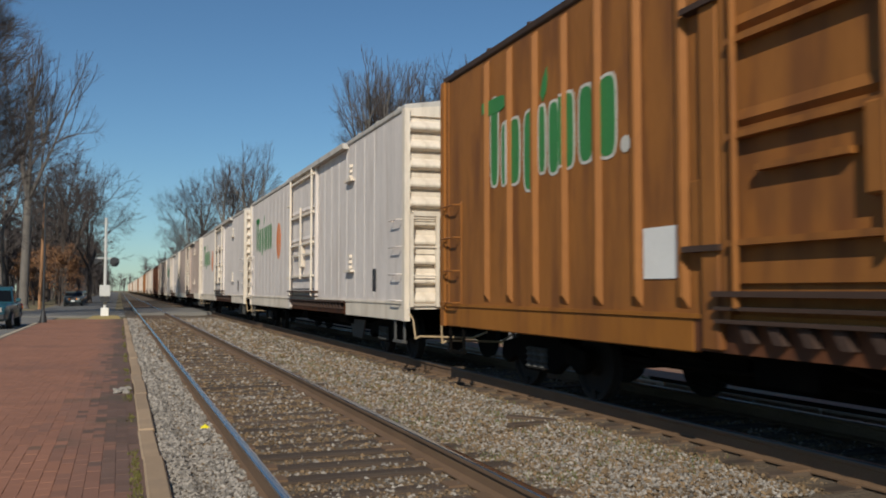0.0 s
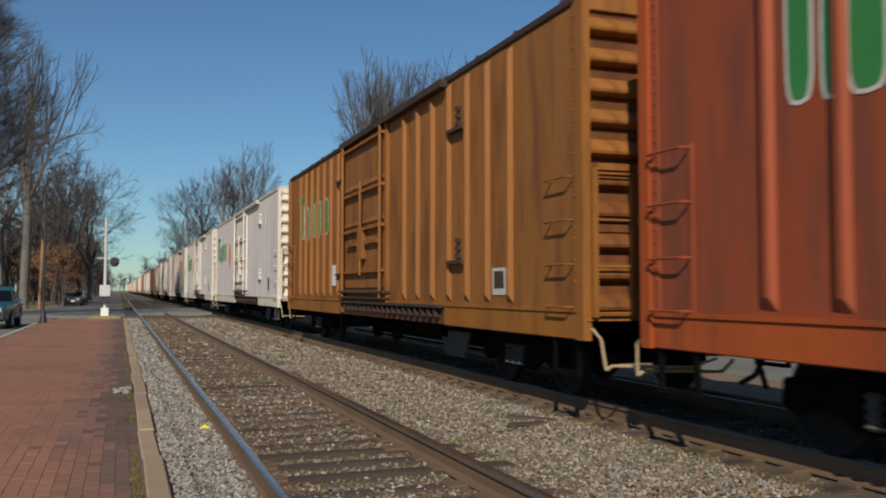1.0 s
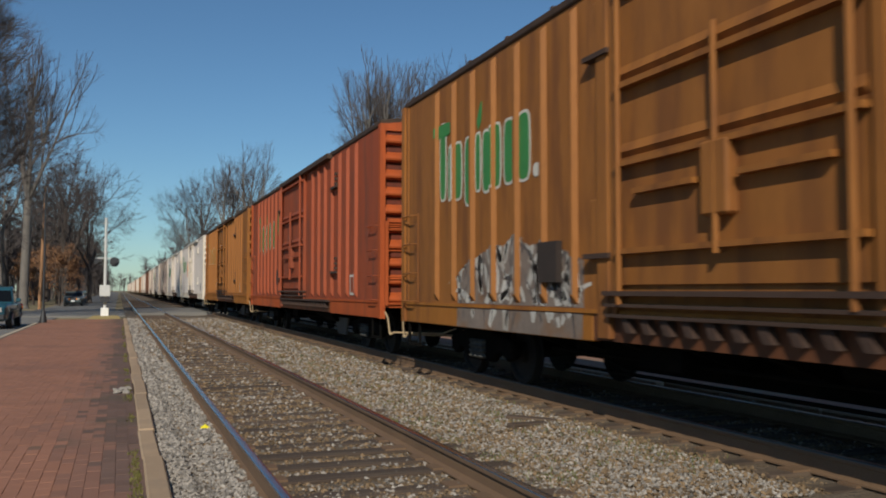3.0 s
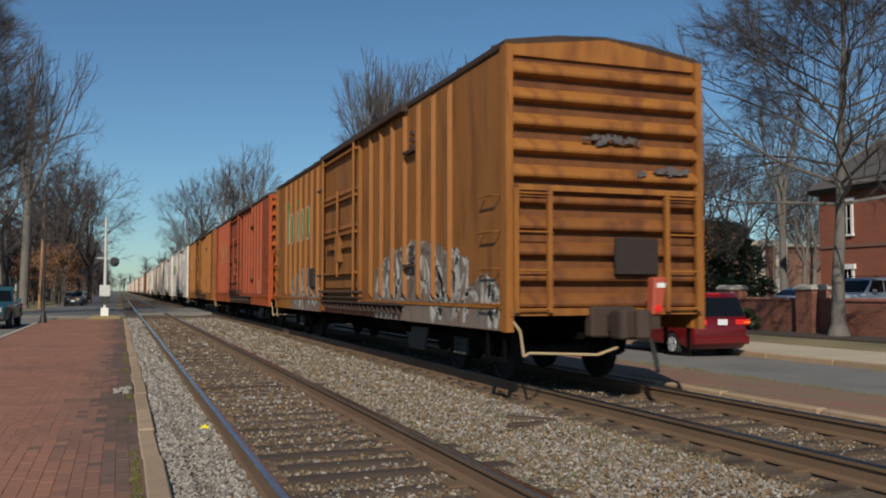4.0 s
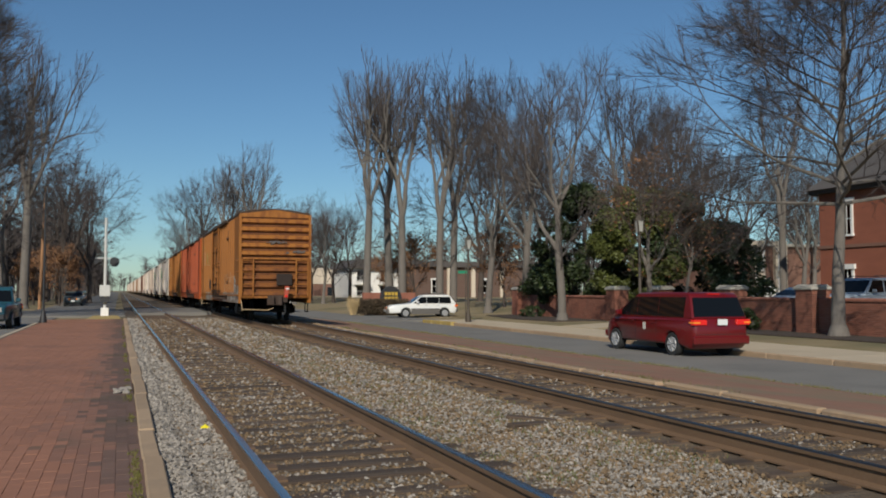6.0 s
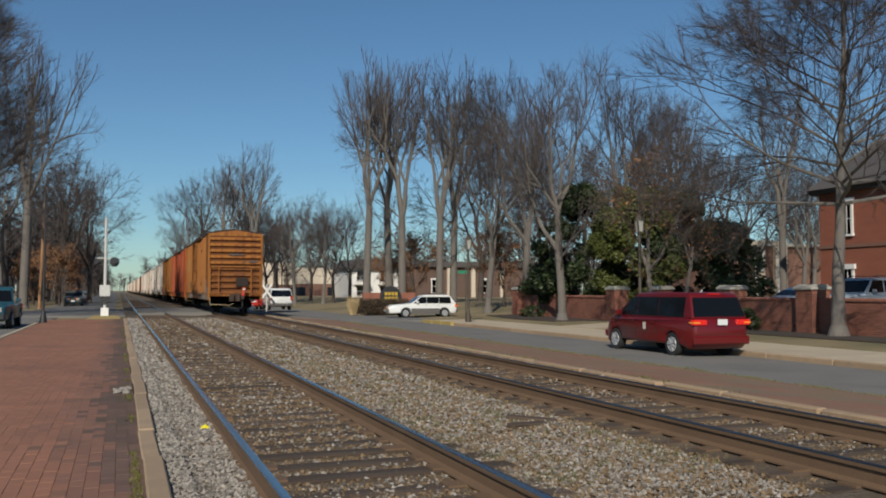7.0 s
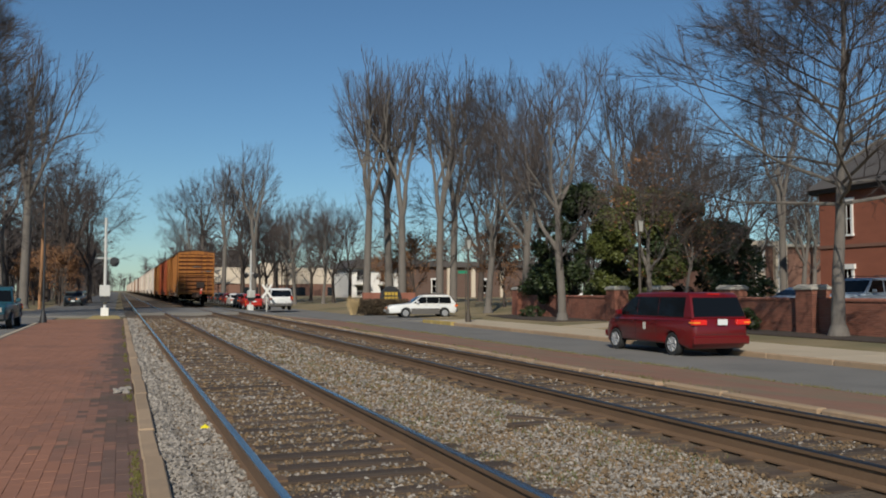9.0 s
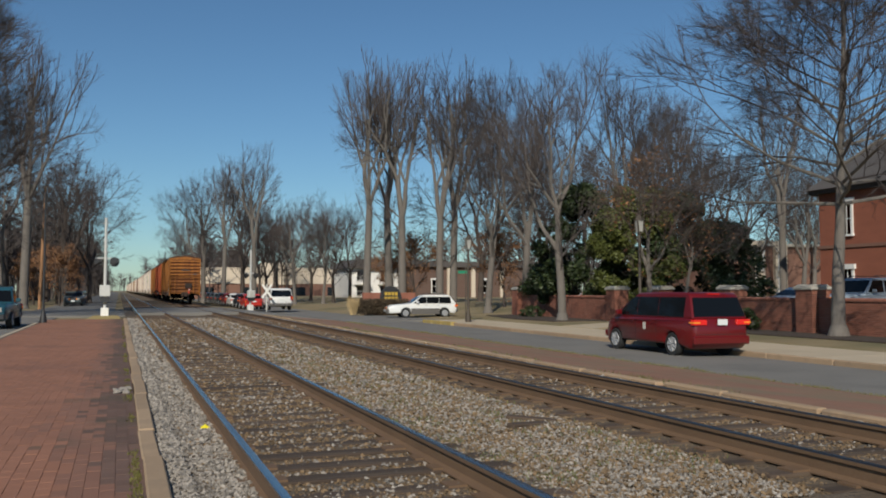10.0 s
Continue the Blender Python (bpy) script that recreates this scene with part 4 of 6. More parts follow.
def leaf_quad(g, rng, c, r):
    u = Vector((rng.uniform(-1, 1), rng.uniform(-1, 1), rng.uniform(-0.6, 0.6))).normalized()
    w = u.orthogonal().normalized()
    w.rotate(Matrix.Rotation(rng.uniform(0, 6.28), 3, u))
    n = u.cross(w)
    g.add([c - u * r, c - w * r * 0.5 + n * r * 0.15, c + u * r, c + w * r * 0.5 + n * r * 0.15], [(0, 1, 2), (0, 2, 3)])


def place_tree(meshes, x, y, z, turn, size=1.0, label="tall bare deciduous tree in winter", group="bare trees"):
    t = thing("tree", label, "tree", group, at=pose(x, y, z, 0, 0, turn) @ Matrix.Diagonal((size, size, size, 1)))
    part("trunk", meshes[0], None, t, "grey bark trunk and limbs")
    part("crown", meshes[1], None, t, "fine bare twigs")
    if len(meshes) > 2:
        part("dry_leaves", meshes[2], None, t, "a few brown dry leaves")
    return t


def build_trees():
    oak = tree_meshes(11, 20, 5.4, 11.8, "oak", M_BARK, M_TWIGD, 8, twig_r=0.010, spikes=4, spike_len=1.1)
    tall = tree_meshes(23, 24, 9.5, 5.0, "tall", M_BARK, M_TWIGD, 8, twig_r=0.0085, spikes=1)
    tall2 = tree_meshes(29, 23, 8.0, 5.2, "tall", M_BARK, M_TWIGD, 8, twig_r=0.0085, spikes=1)
    vase = tree_meshes(31, 17, 4.4, 5.2, "vase", M_BARK, M_TWIGD, 8, twig_r=0.0065, spikes=2)
    broad = tree_meshes(37, 16, 3.8, 6.8, "broad", M_BARKD, M_TWIGD, 8, twig_r=0.011, spikes=1)
    small = tree_meshes(47, 9, 2.6, 3.4, "vase", M_BARK, M_TWIG, 7, leaves=420, twig_r=0.008, spike_len=0.5)
    rust = tree_meshes(53, 8, 1.6, 3.4, "broad", M_BARKD, M_TWIG, 6, leaves=5000)
    far = tree_meshes(61, 19, 6.0, 5.0, "vase", M_BARKD, M_TWIGD, 6, twig_r=0.025, spike_len=1.2)
    far2 = tree_meshes(67, 17, 4.0, 6.0, "broad", M_BARKD, M_TWIGD, 6, twig_r=0.025, spike_len=1.2)
    z = -0.24
    kinds = {"oak": oak, "tall": tall, "tall2": tall2, "vase": vase, "broad": broad, "small": small, "rust": rust, "far": far, "far2": far2}
    says = {"oak": "large bare oak with a broad level-limbed crown", "tall": "tall bare tree with a long pale trunk", "tall2": "tall bare tree with a forked pale trunk",
            "vase": "bare tree with a dense upright crown", "broad": "bare dark-barked tree with a broad crown", "small": "young pale-barked tree with a few brown leaves",
            "rust": "small tree that keeps its rusty dry leaves", "far": "bare tree in a far row", "far2": "bare tree in a far row"}
    rng = random.Random(5)
    rows = TREES_WALL + TREES_LAWN + TREES_STREET
    rows += [(("far", "far2")[k % 2], -6.4 - (k % 3) * 2.6, 108 + k * 17, rng.uniform(0, 360), rng.uniform(0.75, 1.0)) for k in range(16)]
    rows += [(("far", "far2")[k % 2], 18 + (k % 4) * 5, 140 + k * 15, rng.uniform(0, 360), rng.uniform(0.7, 0.95)) for k in range(20)]
    for kind, x, y, turn, size in rows:
        size *= 1.05 if kind in ("tall", "tall2") else 1.0
        place_tree(kinds[kind], x, y, z, turn, size, says[kind], "far trees" if kind.startswith("far") else "street trees")


def shrub(name, x, y, z, rx, ry, h, m, count, label, seed, leaf=0.12, category="shrub"):
    """An evergreen mass: leaf clumps on an uneven hull, round a few stems."""
    rng = random.Random(seed)
    t = thing(name, label, category, "evergreen shrubs", at=pose(x, y, z))
    for k in range(5):
        a = rng.uniform(0, 6.28)
        part("stem", Geo().rod((0.2 * math.cos(a), 0.2 * math.sin(a), -0.1), (rx * 0.5 * math.cos(a), ry * 0.5 * math.sin(a), h * 0.75), 0.06, 0.02, 6), M_BARKD, t)
    g = Geo()
    clumps = []
    for _ in range(70):
        a, u = rng.uniform(0, 6.28), rng.random()
        zz = h * (0.05 + 0.9 * u)
        k = (1 - max(0, (zz / h - 0.45)) ** 1.6 * 2.1) * rng.uniform(0.45, 1.0)
        clumps.append((rx * k * math.cos(a), ry * k * math.sin(a), zz, rng.uniform(0.35, 0.75) * min(1, h / 5)))
    for _ in range(count):
        cx, cy, cz, cr = clumps[rng.randrange(len(clumps))]
        v = Vector((rng.gauss(0, 1), rng.gauss(0, 1), rng.gauss(0, 1))).normalized() * cr * rng.uniform(0.5, 1.05)
        p = Vector((cx, cy, cz)) + v
        leaf_quad(g, rng, Vector((p.x, p.y, max(0.02, p.z))), leaf * rng.uniform(0.7, 1.3))
    part("foliage", g, m, t)
    return t


# ---- vehicles ----
def vehicle(name, label, category, at, body_mat, L, W, H, low, roofline, windows, wheels, wheel_r, rear_glass, front_glass, trim=None, cladding=None, tail=None, head=None, badge=False, rack=False, nose=0.22):
    """low: body profile (y, z) closed, y from rear to front; roofline: (rear base, rear top, front top, front base) of the cabin;
    windows: (y0, y1) at the belt for each side pane."""
    car = thing(name, label, category, "road vehicles", at=at)
    h = W / 2
    arches = [(y + 1.14 * wheel_r * math.cos(a), wheel_r + 1.14 * wheel_r * math.sin(a)) for y in sorted(wheels, reverse=True) for a in np.linspace(0.0, math.pi, 11)]
    low = low[:-1] + [(y, max(z, low[-1][1])) for y, z in arches] + low[-1:]
    g = Geo()
    n = len(low)
    y_lo, y_hi = min(p[0] for p in low), max(p[0] for p in low)

    def plan(y):
        """Body narrowing towards nose and tail."""
        return 1 - nose * max(0.0, (y - y_hi + 1.2) / 1.2) ** 2 - 0.06 * max(0.0, (y_lo + 0.45 - y) / 0.45) ** 2

    rings = []
    for x, sc in ((-h, 0.0), (-h + 0.10, 1.0), (h - 0.10, 1.0), (h, 0.0)):
        cy, cz = sum(p[0] for p in low) / n, sum(p[1] for p in low) / n
        k = 1.0 if sc else 0.965
        rings.append([(x * plan(p[0]), cy + (p[0] - cy) * k, cz + (p[1] - cz) * (1.0 if sc else 0.86)) for p in low])
    vs = [p for r in rings for p in r]
    fs = [(k * n + i, k * n + (i + 1) % n, (k + 1) * n + (i + 1) % n, (k + 1) * n + i) for k in range(3) for i in range(n)]
    fs += [tuple(range(n - 1, -1, -1)), tuple(range(3 * n, 4 * n))]
    part("body", Geo().add(vs, fs), body_mat, car, bevel=0.035, smooth=True)
    for y in wheels:
        part("wheel_well", Geo().box(-h + 0.3, h - 0.3, y - wheel_r * 1.2, y + wheel_r * 1.2, 0.3, wheel_r * 2.2), M_PLASTIC, car, "black wheel well")
    (a0, z0), (a1, z1), (b1, z2), (b0, z3) = roofline
    ins, low_in = 0.17, 0.04
    cab = [(a0, z0), (a1, z1 - 0.06), (a1 + 0.12, z1), ((a1 + b1) / 2, max(z1, z2) + 0.02), (b1 - 0.12, z2), (b1, z2 - 0.05), (b0, z3)]

    def wide(z):
        u = (z - min(z0, z3)) / (max(z1, z2) - min(z0, z3))
        return h - low_in - (ins - low_in) * u

    vs = [(-wide(z), y, z) for y, z in cab] + [(wide(z), y, z) for y, z in cab]
    m = len(cab)
    fs = [(i, (i + 1) % m, m + (i + 1) % m, m + i) for i in range(m)] + [tuple(range(m - 1, -1, -1)), tuple(range(m, 2 * m))]
    part("cabin", Geo().add(vs, fs), body_mat, car, bevel=0.04, smooth=True)

    def edge(y, z, front):
        """Cabin's outline in y at height z."""
        if front:
            u = (z - z3) / (z2 - z3)
            return b0 + (b1 - b0) * u
        u = (z - z0) / (z1 - z0)
        return a0 + (a1 - a0) * u

    zb, zt = max(z0, z3) + 0.05, min(z1, z2) - 0.12
    for s in (-1, 1):
        for ya, yb in windows:
            ta = max(ya, edge(0, zt, False) + 0.10)
            tb = min(yb, edge(0, zt, True) - 0.12)
            la, lb = max(ya, edge(0, zb, False) + 0.10), min(yb, edge(0, zb, True) - 0.12)
            q = [(s * (wide(zb) + 0.004), la, zb), (s * (wide(zb) + 0.004), lb, zb), (s * (wide(zt) + 0.004), tb, zt), (s * (wide(zt) + 0.004), ta, zt)]
            q += [(p[0] - s * 0.02, p[1], p[2]) for p in q]
            part("side_window", Geo().add(q, [(0, 1, 2, 3), (4, 7, 6, 5), (0, 4, 5, 1), (1, 5, 6, 2), (2, 6, 7, 3), (3, 7, 4, 0)]), M_CARGLASS, car, "dark tinted glass")

    def screen(front, nm):
        za, zc = (z3 if front else z0) + 0.07, (z2 if front else z1) - 0.13
        s = 1 if front else -1
        ya, yc = edge(0, za, front) + s * 0.006, edge(0, zc, front) + s * 0.006
        wa, wc = wide(za) - 0.05, wide(zc) - 0.06
        q = [(-wa, ya, za), (wa, ya, za), (wc, yc, zc), (-wc, yc, zc)]
        q += [(p[0], p[1] - s * 0.03, p[2]) for p in q]
        part(nm, Geo().add(q, [(0, 1, 2, 3), (4, 7, 6, 5), (0, 4, 5, 1), (1, 5, 6, 2), (2, 6, 7, 3), (3, 7, 4, 0)]), M_CARGLASS, car, "dark glass")

    if rear_glass:
        screen(False, "rear_window")
    if front_glass:
        screen(True, "windscreen")
    for s in (-1, 1):
        for y in wheels:
            wob = part("wheel", Geo().lathe([(wheel_r * 0.62, -0.10), (wheel_r * 0.93, -0.11), (wheel_r, -0.08), (wheel_r, 0.08), (wheel_r * 0.93, 0.11), (wheel_r * 0.62, 0.10)], 24, "x"), M_RUBBER, car, "black rubber tyre", smooth=True, at=(s * (h - 0.125), y, wheel_r))
            rim = Geo().lathe([(wheel_r * 0.64, s * 0.10), (wheel_r * 0.6, s * 0.118), (wheel_r * 0.54, s * 0.104), (0.05, s * 0.108)], 20, "x")
            for k in range(7):
                a = 2 * math.pi * k / 7
                rim.rod((s * 0.11, 0.04 * math.cos(a), 0.04 * math.sin(a)), (s * 0.112, wheel_r * 0.6 * math.cos(a), wheel_r * 0.6 * math.sin(a)), 0.028, 0.022, 5)
            part("rim", rim, M_ALLOY, wob, "silver alloy rim", smooth=True)
        yf = windows[-1][1] - 0.25
        part("mirror", Geo().box(min(s * (h - 0.02), s * (h + 0.17)), max(s * (h - 0.02), s * (h + 0.17)), yf - 0.1, yf + 0.05, zb + 0.0, zb + 0.15), body_mat, car, bevel=0.03)
        for ya, yb in windows[-2:]:
            part("door_seam", Geo().box(min(s * h, s * (h + 0.003)), max(s * h, s * (h + 0.003)), ya - 0.006, ya + 0.006, 0.4, zb - 0.05), M_PLASTIC, car)
            part("door_handle", Geo().box(min(s * h, s * (h + 0.025)), max(s * h, s * (h + 0.025)), ya + 0.08, ya + 0.24, zb - 0.16, zb - 0.12), body_mat, car, bevel=0.006)
        if cladding:
            part("cladding", Geo().box(min(s * (h - 0.03), s * (h + 0.008)), max(s * (h - 0.03), s * (h + 0.008)), wheels[0] + wheel_r * 1.16, wheels[1] - wheel_r * 1.16, 0.24, 0.62), cladding, car, "grey lower cladding", bevel=0.006)
        if rack:
            part("roof_rail", Geo().path([(s * (h - 0.22), a1 + 0.4, H - 0.01), (s * (h - 0.22), a1 + 0.5, H + 0.05), (s * (h - 0.22), b1 - 0.3, H + 0.05), (s * (h - 0.22), b1 - 0.2, H - 0.01)], 0.018), M_PLASTIC, car)
    yr = min(p[0] for p in low)
    yf = max(p[0] for p in low)
    if tail:
        za, zc, wt, y_t = tail
        for s in (-1, 1):
            part("tail_lamp", Geo().box(min(s * (h - wt), s * (h - 0.015)), max(s * (h - wt), s * (h - 0.015)), y_t - 0.02, y_t + 0.14, za, zc), M_TAIL if badge else M_TAIL_OFF, car, "red tail lamp", bevel=0.015)
            part("turn_lamp", Geo().box(min(s * (h - wt * 0.5), s * (h - 0.008)), max(s * (h - wt * 0.5), s * (h - 0.008)), y_t - 0.026, y_t + 0.20, za + (zc - za) * 0.34, za + (zc - za) * 0.6), M_AMBER, car, "amber lamp")
        part("number_plate", Geo().box(-0.16, 0.16, y_t - 0.035, y_t - 0.02, za + 0.0, za + 0.16), M_PLATE, car, "pale number plate")
        part("rear_bumper", Geo().box(-h + 0.03, h - 0.03, yr - 0.03, yr + 0.1, 0.36, 0.60), body_mat if trim is None else trim, car, bevel=0.04)
        part("tailgate_seam", Geo().box(-h + 0.12, h - 0.12, yr - 0.004, yr + 0.01, 0.64, 0.65), M_PLASTIC, car)
    if head:
        za, zc, wt = head
        h = h * (1 - 0.92 * nose)
        for s in (-1, 1):
            part("headlamp", Geo().box(min(s * (h - wt), s * (h - 0.12)), max(s * (h - wt), s * (h - 0.12)), yf - 0.2, yf + 0.005, za, zc), M_CLEAR, car, "clear headlamp", bevel=0.015)
            part("turn_lamp", Geo().box(min(s * (h - wt - 0.02), s * (h - wt + 0.1)), max(s * (h - wt - 0.02), s * (h - wt + 0.1)), yf - 0.12, yf + 0.008, za, zc), M_AMBER, car, "amber lamp")
        part("grille", Geo().box(-h + wt + 0.05, h - wt - 0.05, yf - 0.05, yf + 0.006, za, zc), M_PLASTIC, car)
        part("front_bumper", Geo().box(-h + 0.02, h - 0.02, yf - 0.15, yf + 0.08, 0.38, 0.58), body_mat if trim is None else trim, car, bevel=0.03)
        part("number_plate", Geo().box(-0.16, 0.16, yf + 0.08, yf + 0.09, 0.42, 0.54), M_PLATE, car, "pale number plate")
    return car


def carpaint(name, base):
    m = mat(name, base, 0.28, 0.0, vary=0.08, scale=2, fine=30, bump=0.0)
    b = m.node_tree.nodes["Principled BSDF"]
    b.inputs["Coat Weight"].default_value, b.inputs["Coat Roughness"].default_value = 0.35, 0.06
    return m


C_RED, C_WHITE = carpaint("red_car_paint", (0.12, 0.004, 0.005)), carpaint("white_car_paint", (0.70, 0.70, 0.68))
C_TEAL, C_SILVER = carpaint("teal_car_paint", (0.02, 0.075, 0.10)), carpaint("blue_silver_car_paint", (0.25, 0.30, 0.36))
C_DARK, C_GREY = carpaint("dark_car_paint", (0.025, 0.03, 0.036)), carpaint("grey_green_car_paint", (0.07, 0.085, 0.085))
M_CLAD = mat("grey_cladding", (0.10, 0.092, 0.085), 0.6, vary=0.15, scale=4, fine=30, bump=0.1)


def minivan(at):
    low = [(0.05, 0.36), (0.0, 0.58), (0.02, 0.85), (0.08, 1.08), (0.2, 1.12), (3.8, 1.08), (4.3, 1.02), (4.75, 0.90), (5.0, 0.74), (5.1, 0.55), (5.06, 0.34), (4.85, 0.22), (0.22, 0.22)]
    v = vehicle("minivan", "dark red minivan with lit tail lamps parked at the kerb", "car", at, C_RED, 5.11, 1.92, 1.74, low,
                ((0.06, 1.06), (0.34, 1.79), (3.0, 1.79), (4.28, 1.04)), [(0.5, 1.745), (1.765, 2.83), (2.85, 3.95)], (1.02, 4.05), 0.335, True, True,
                tail=(0.90, 1.05, 0.46, 0.0), head=(0.64, 0.78, 0.45), badge=True, nose=0.34)
    part("door_emblem", Geo().box(-0.966, -0.962, 2.3, 2.45, 0.72, 0.92), M_PALE, v, "small pale door emblem")
    part("third_brake_lamp", Geo().box(-0.2, 0.2, 0.34, 0.40, 1.745, 1.77), M_TAIL, v, "red brake lamp strip")
    return v


def wagon(at):
    low = [(0.0, 0.42), (0.0, 0.75), (0.06, 0.92), (3.3, 0.92), (4.3, 0.84), (4.62, 0.72), (4.68, 0.45), (4.55, 0.27), (0.15, 0.27)]
    return vehicle("station_wagon", "white station wagon with grey lower cladding at the junction", "car", at, C_WHITE, 4.68, 1.72, 1.56, low,
                   ((0.06, 0.90), (0.45, 1.50), (2.35, 1.50), (3.25, 0.90)), [(0.42, 1.24), (1.26, 2.07), (2.09, 3.0)], (0.85, 3.5), 0.32, True, True, trim=M_CLAD,
                   cladding=M_CLAD, tail=(0.7, 0.9, 0.3, 0.0), head=(0.58, 0.74, 0.45), rack=True)


def suv(at, m, label):
    low = [(0.0, 0.5), (0.0, 0.95), (0.05, 1.10), (3.5, 1.08), (4.75, 1.0), (4.98, 0.9), (5.0, 0.5), (4.85, 0.35), (0.15, 0.35)]
    return vehicle("suv", label, "car", at, m, 5.0, 1.96, 1.86, low, ((0.03, 1.08), (0.22, 1.82), (2.9, 1.82), (3.55, 1.07)),
                   [(0.3, 1.25), (1.33, 2.2), (2.28, 3.3)], (1.05, 3.95), 0.38, True, True, trim=M_CLAD, tail=(0.85, 1.2, 0.22, 0.0), head=(0.72, 0.92, 0.5), rack=True)


def pickup(at, m, label):
    low = [(0.0, 0.5), (0.0, 0.98), (1.75, 0.98), (1.8, 1.0), (3.2, 1.0), (4.4, 0.96), (4.66, 0.86), (4.7, 0.5), (4.5, 0.33), (0.2, 0.33)]
    return vehicle("pickup_truck", label, "truck", at, m, 4.7, 1.76, 1.66, low, ((1.78, 0.98), (1.95, 1.62), (2.75, 1.62), (3.3, 0.98)),
                   [(1.9, 2.1), (2.16, 3.1)], (0.95, 3.8), 0.36, True, True, trim=M_PLASTIC, head=(0.66, 0.84, 0.34), tail=(0.66, 0.92, 0.14, 0.0))


def sedan(at, m, label):
    low = [(0.0, 0.45), (0.02, 0.82), (0.2, 0.92), (1.0, 0.95), (3.3, 0.90), (4.2, 0.80), (4.55, 0.66), (4.6, 0.42), (4.45, 0.26), (0.15, 0.26)]
    return vehicle("sedan", label, "car", at, m, 4.6, 1.74, 1.42, low, ((0.65, 0.92), (1.3, 1.38), (2.4, 1.38), (3.3, 0.88)),
                   [(1.0, 1.95), (2.02, 3.05)], (0.95, 3.6), 0.31, True, True, head=(0.58, 0.74, 0.42), tail=(0.66, 0.82, 0.4, 0.0))


# ---- the place ----
build_track("railway_track", TRACK_1, "railway track with polished rails on half-buried timber ties", M_RAILTOP, 1)
build_track("railway_track", TRACK_2, "railway track that carries the freight train", M_RAILTOP_DULL, 2)
build_train()
build_trees()


def build_platform():
    solid("platform", Geo().box(-3.1, 0.195, -6, 44, -0.3, PLAT_Z - 0.006), M_JOINT, "long station platform paved in red brick", "platform")
    end = Geo().prism([(-1.5, 44), (0.1, 44), (0.0, 49.4), (-0.3, 50.5), (-0.8, 50.8), (-1.3, 50.2)], "z", -0.3, PLAT_Z)
    solid("platform_end", end, M_YELLOW, "yellow-painted rounded concrete platform end", "platform end", bevel=0.02)


def build_platform_kerb():
    k = thing("kerb", "tan sandstone kerb along the platform edge", "kerb", kind="structure")
    rng = random.Random(8)
    y = 3.0
    while y < 43.2:
        ln = rng.uniform(1.3, 1.9)
        w = 0.155 + rng.uniform(-0.008, 0.008)
        part("kerb_stone", Geo().box(0.195, 0.195 + w, 0.006, ln - 0.006, -0.3, 0.10), M_KERB, k, bevel=0.014, at=pose(rng.uniform(-0.012, 0.012), y, rng.uniform(-0.012, 0.008), 0, 0, rng.uniform(-0.35, 0.35)))
        y += ln
    k2 = thing("kerb", "grey concrete kerb between platform and street", "kerb", kind="structure")
    for i in range(17):
        part("kerb_stone", Geo().box(-3.26, -3.1, 0.008, 2.892, -0.3, 0.09), M_CONCRETE, k2, bevel=0.012, at=(0, -6 + i * 2.9, 0))
    k3 = thing("kerb", "low sandstone edging beyond the far rail", "kerb", kind="structure")
    y = -2.0
    while y < 50:
        ln = rng.uniform(1.6, 2.4)
        part("kerb_stone", Geo().box(7.74, 7.90, 0.004, ln - (0.25 if 11.5 < y + ln < 13.5 else 0.004), -0.25, 0.03), M_KERB, k3, bevel=0.02, at=pose(rng.uniform(-0.02, 0.02), y, rng.uniform(-0.02, 0.015), 0, 0, rng.uniform(-0.25, 0.25)))
        y += ln


def build_bricks():
    """Running bond along the platform: the nearest bricks as parts, the rest joined."""
    rng = random.Random(21)
    base = bpy.data.objects["platform"]
    brick = Geo().box(0.001, 0.0995, 0.001, 0.199, -0.05, 0).mesh("brick", M_BRICKP, bevel=0.0025)
    stained = Geo().box(0.001, 0.0995, 0.001, 0.199, -0.05, 0).mesh("brick", M_BRICKD, bevel=0.0025)
    grimy = Geo().box(0.001, 0.0995, 0.001, 0.199, -0.05, 0).mesh("brick", M_BRICKK, bevel=0.0025)
    kinds, heaps, n = (brick, stained, grimy), (Geo(), Geo(), Geo()), 0
    for i in range(32):
        x = 0.195 - (i + 1) * 0.1005
        y = 3.0 - (0.1 if i % 2 else 0.0)
        while y < 43.9:
            dz = rng.uniform(-0.002, 0.002) - 0.004 * max(0, noise.noise(Vector((x * 0.8, y * 0.5, 3))))
            wet = x + 0.35 * noise.noise(Vector((x * 0.7, y * 0.3, 7))) + rng.gauss(0, 0.085)
            k = 0 if wet < -0.55 else (1 if wet < -0.16 else 2)
            if 6.2 < y < 8.2 and i < 29 and n < 300:
                part("brick", kinds[k], None, base, at=(x, y, PLAT_Z + dz))
                n += 1
            else:
                h = 0.001 if y < 16 else 0.0007
                heaps[k].box(x + h, x + 0.1005 - h, y + h, y + 0.2 - h, PLAT_Z - 0.03, PLAT_Z + dz)
            y += 0.2
    part("brick_paving", heaps[0], M_BRICKP, base, "worn red paving bricks", kind="stuff")
    part("brick_paving", heaps[1], M_BRICKD, base, "dull damp-stained paving bricks", kind="stuff")
    part("brick_paving", heaps[2], M_BRICKK, base, "dark grimy paving bricks along the kerb", kind="stuff")


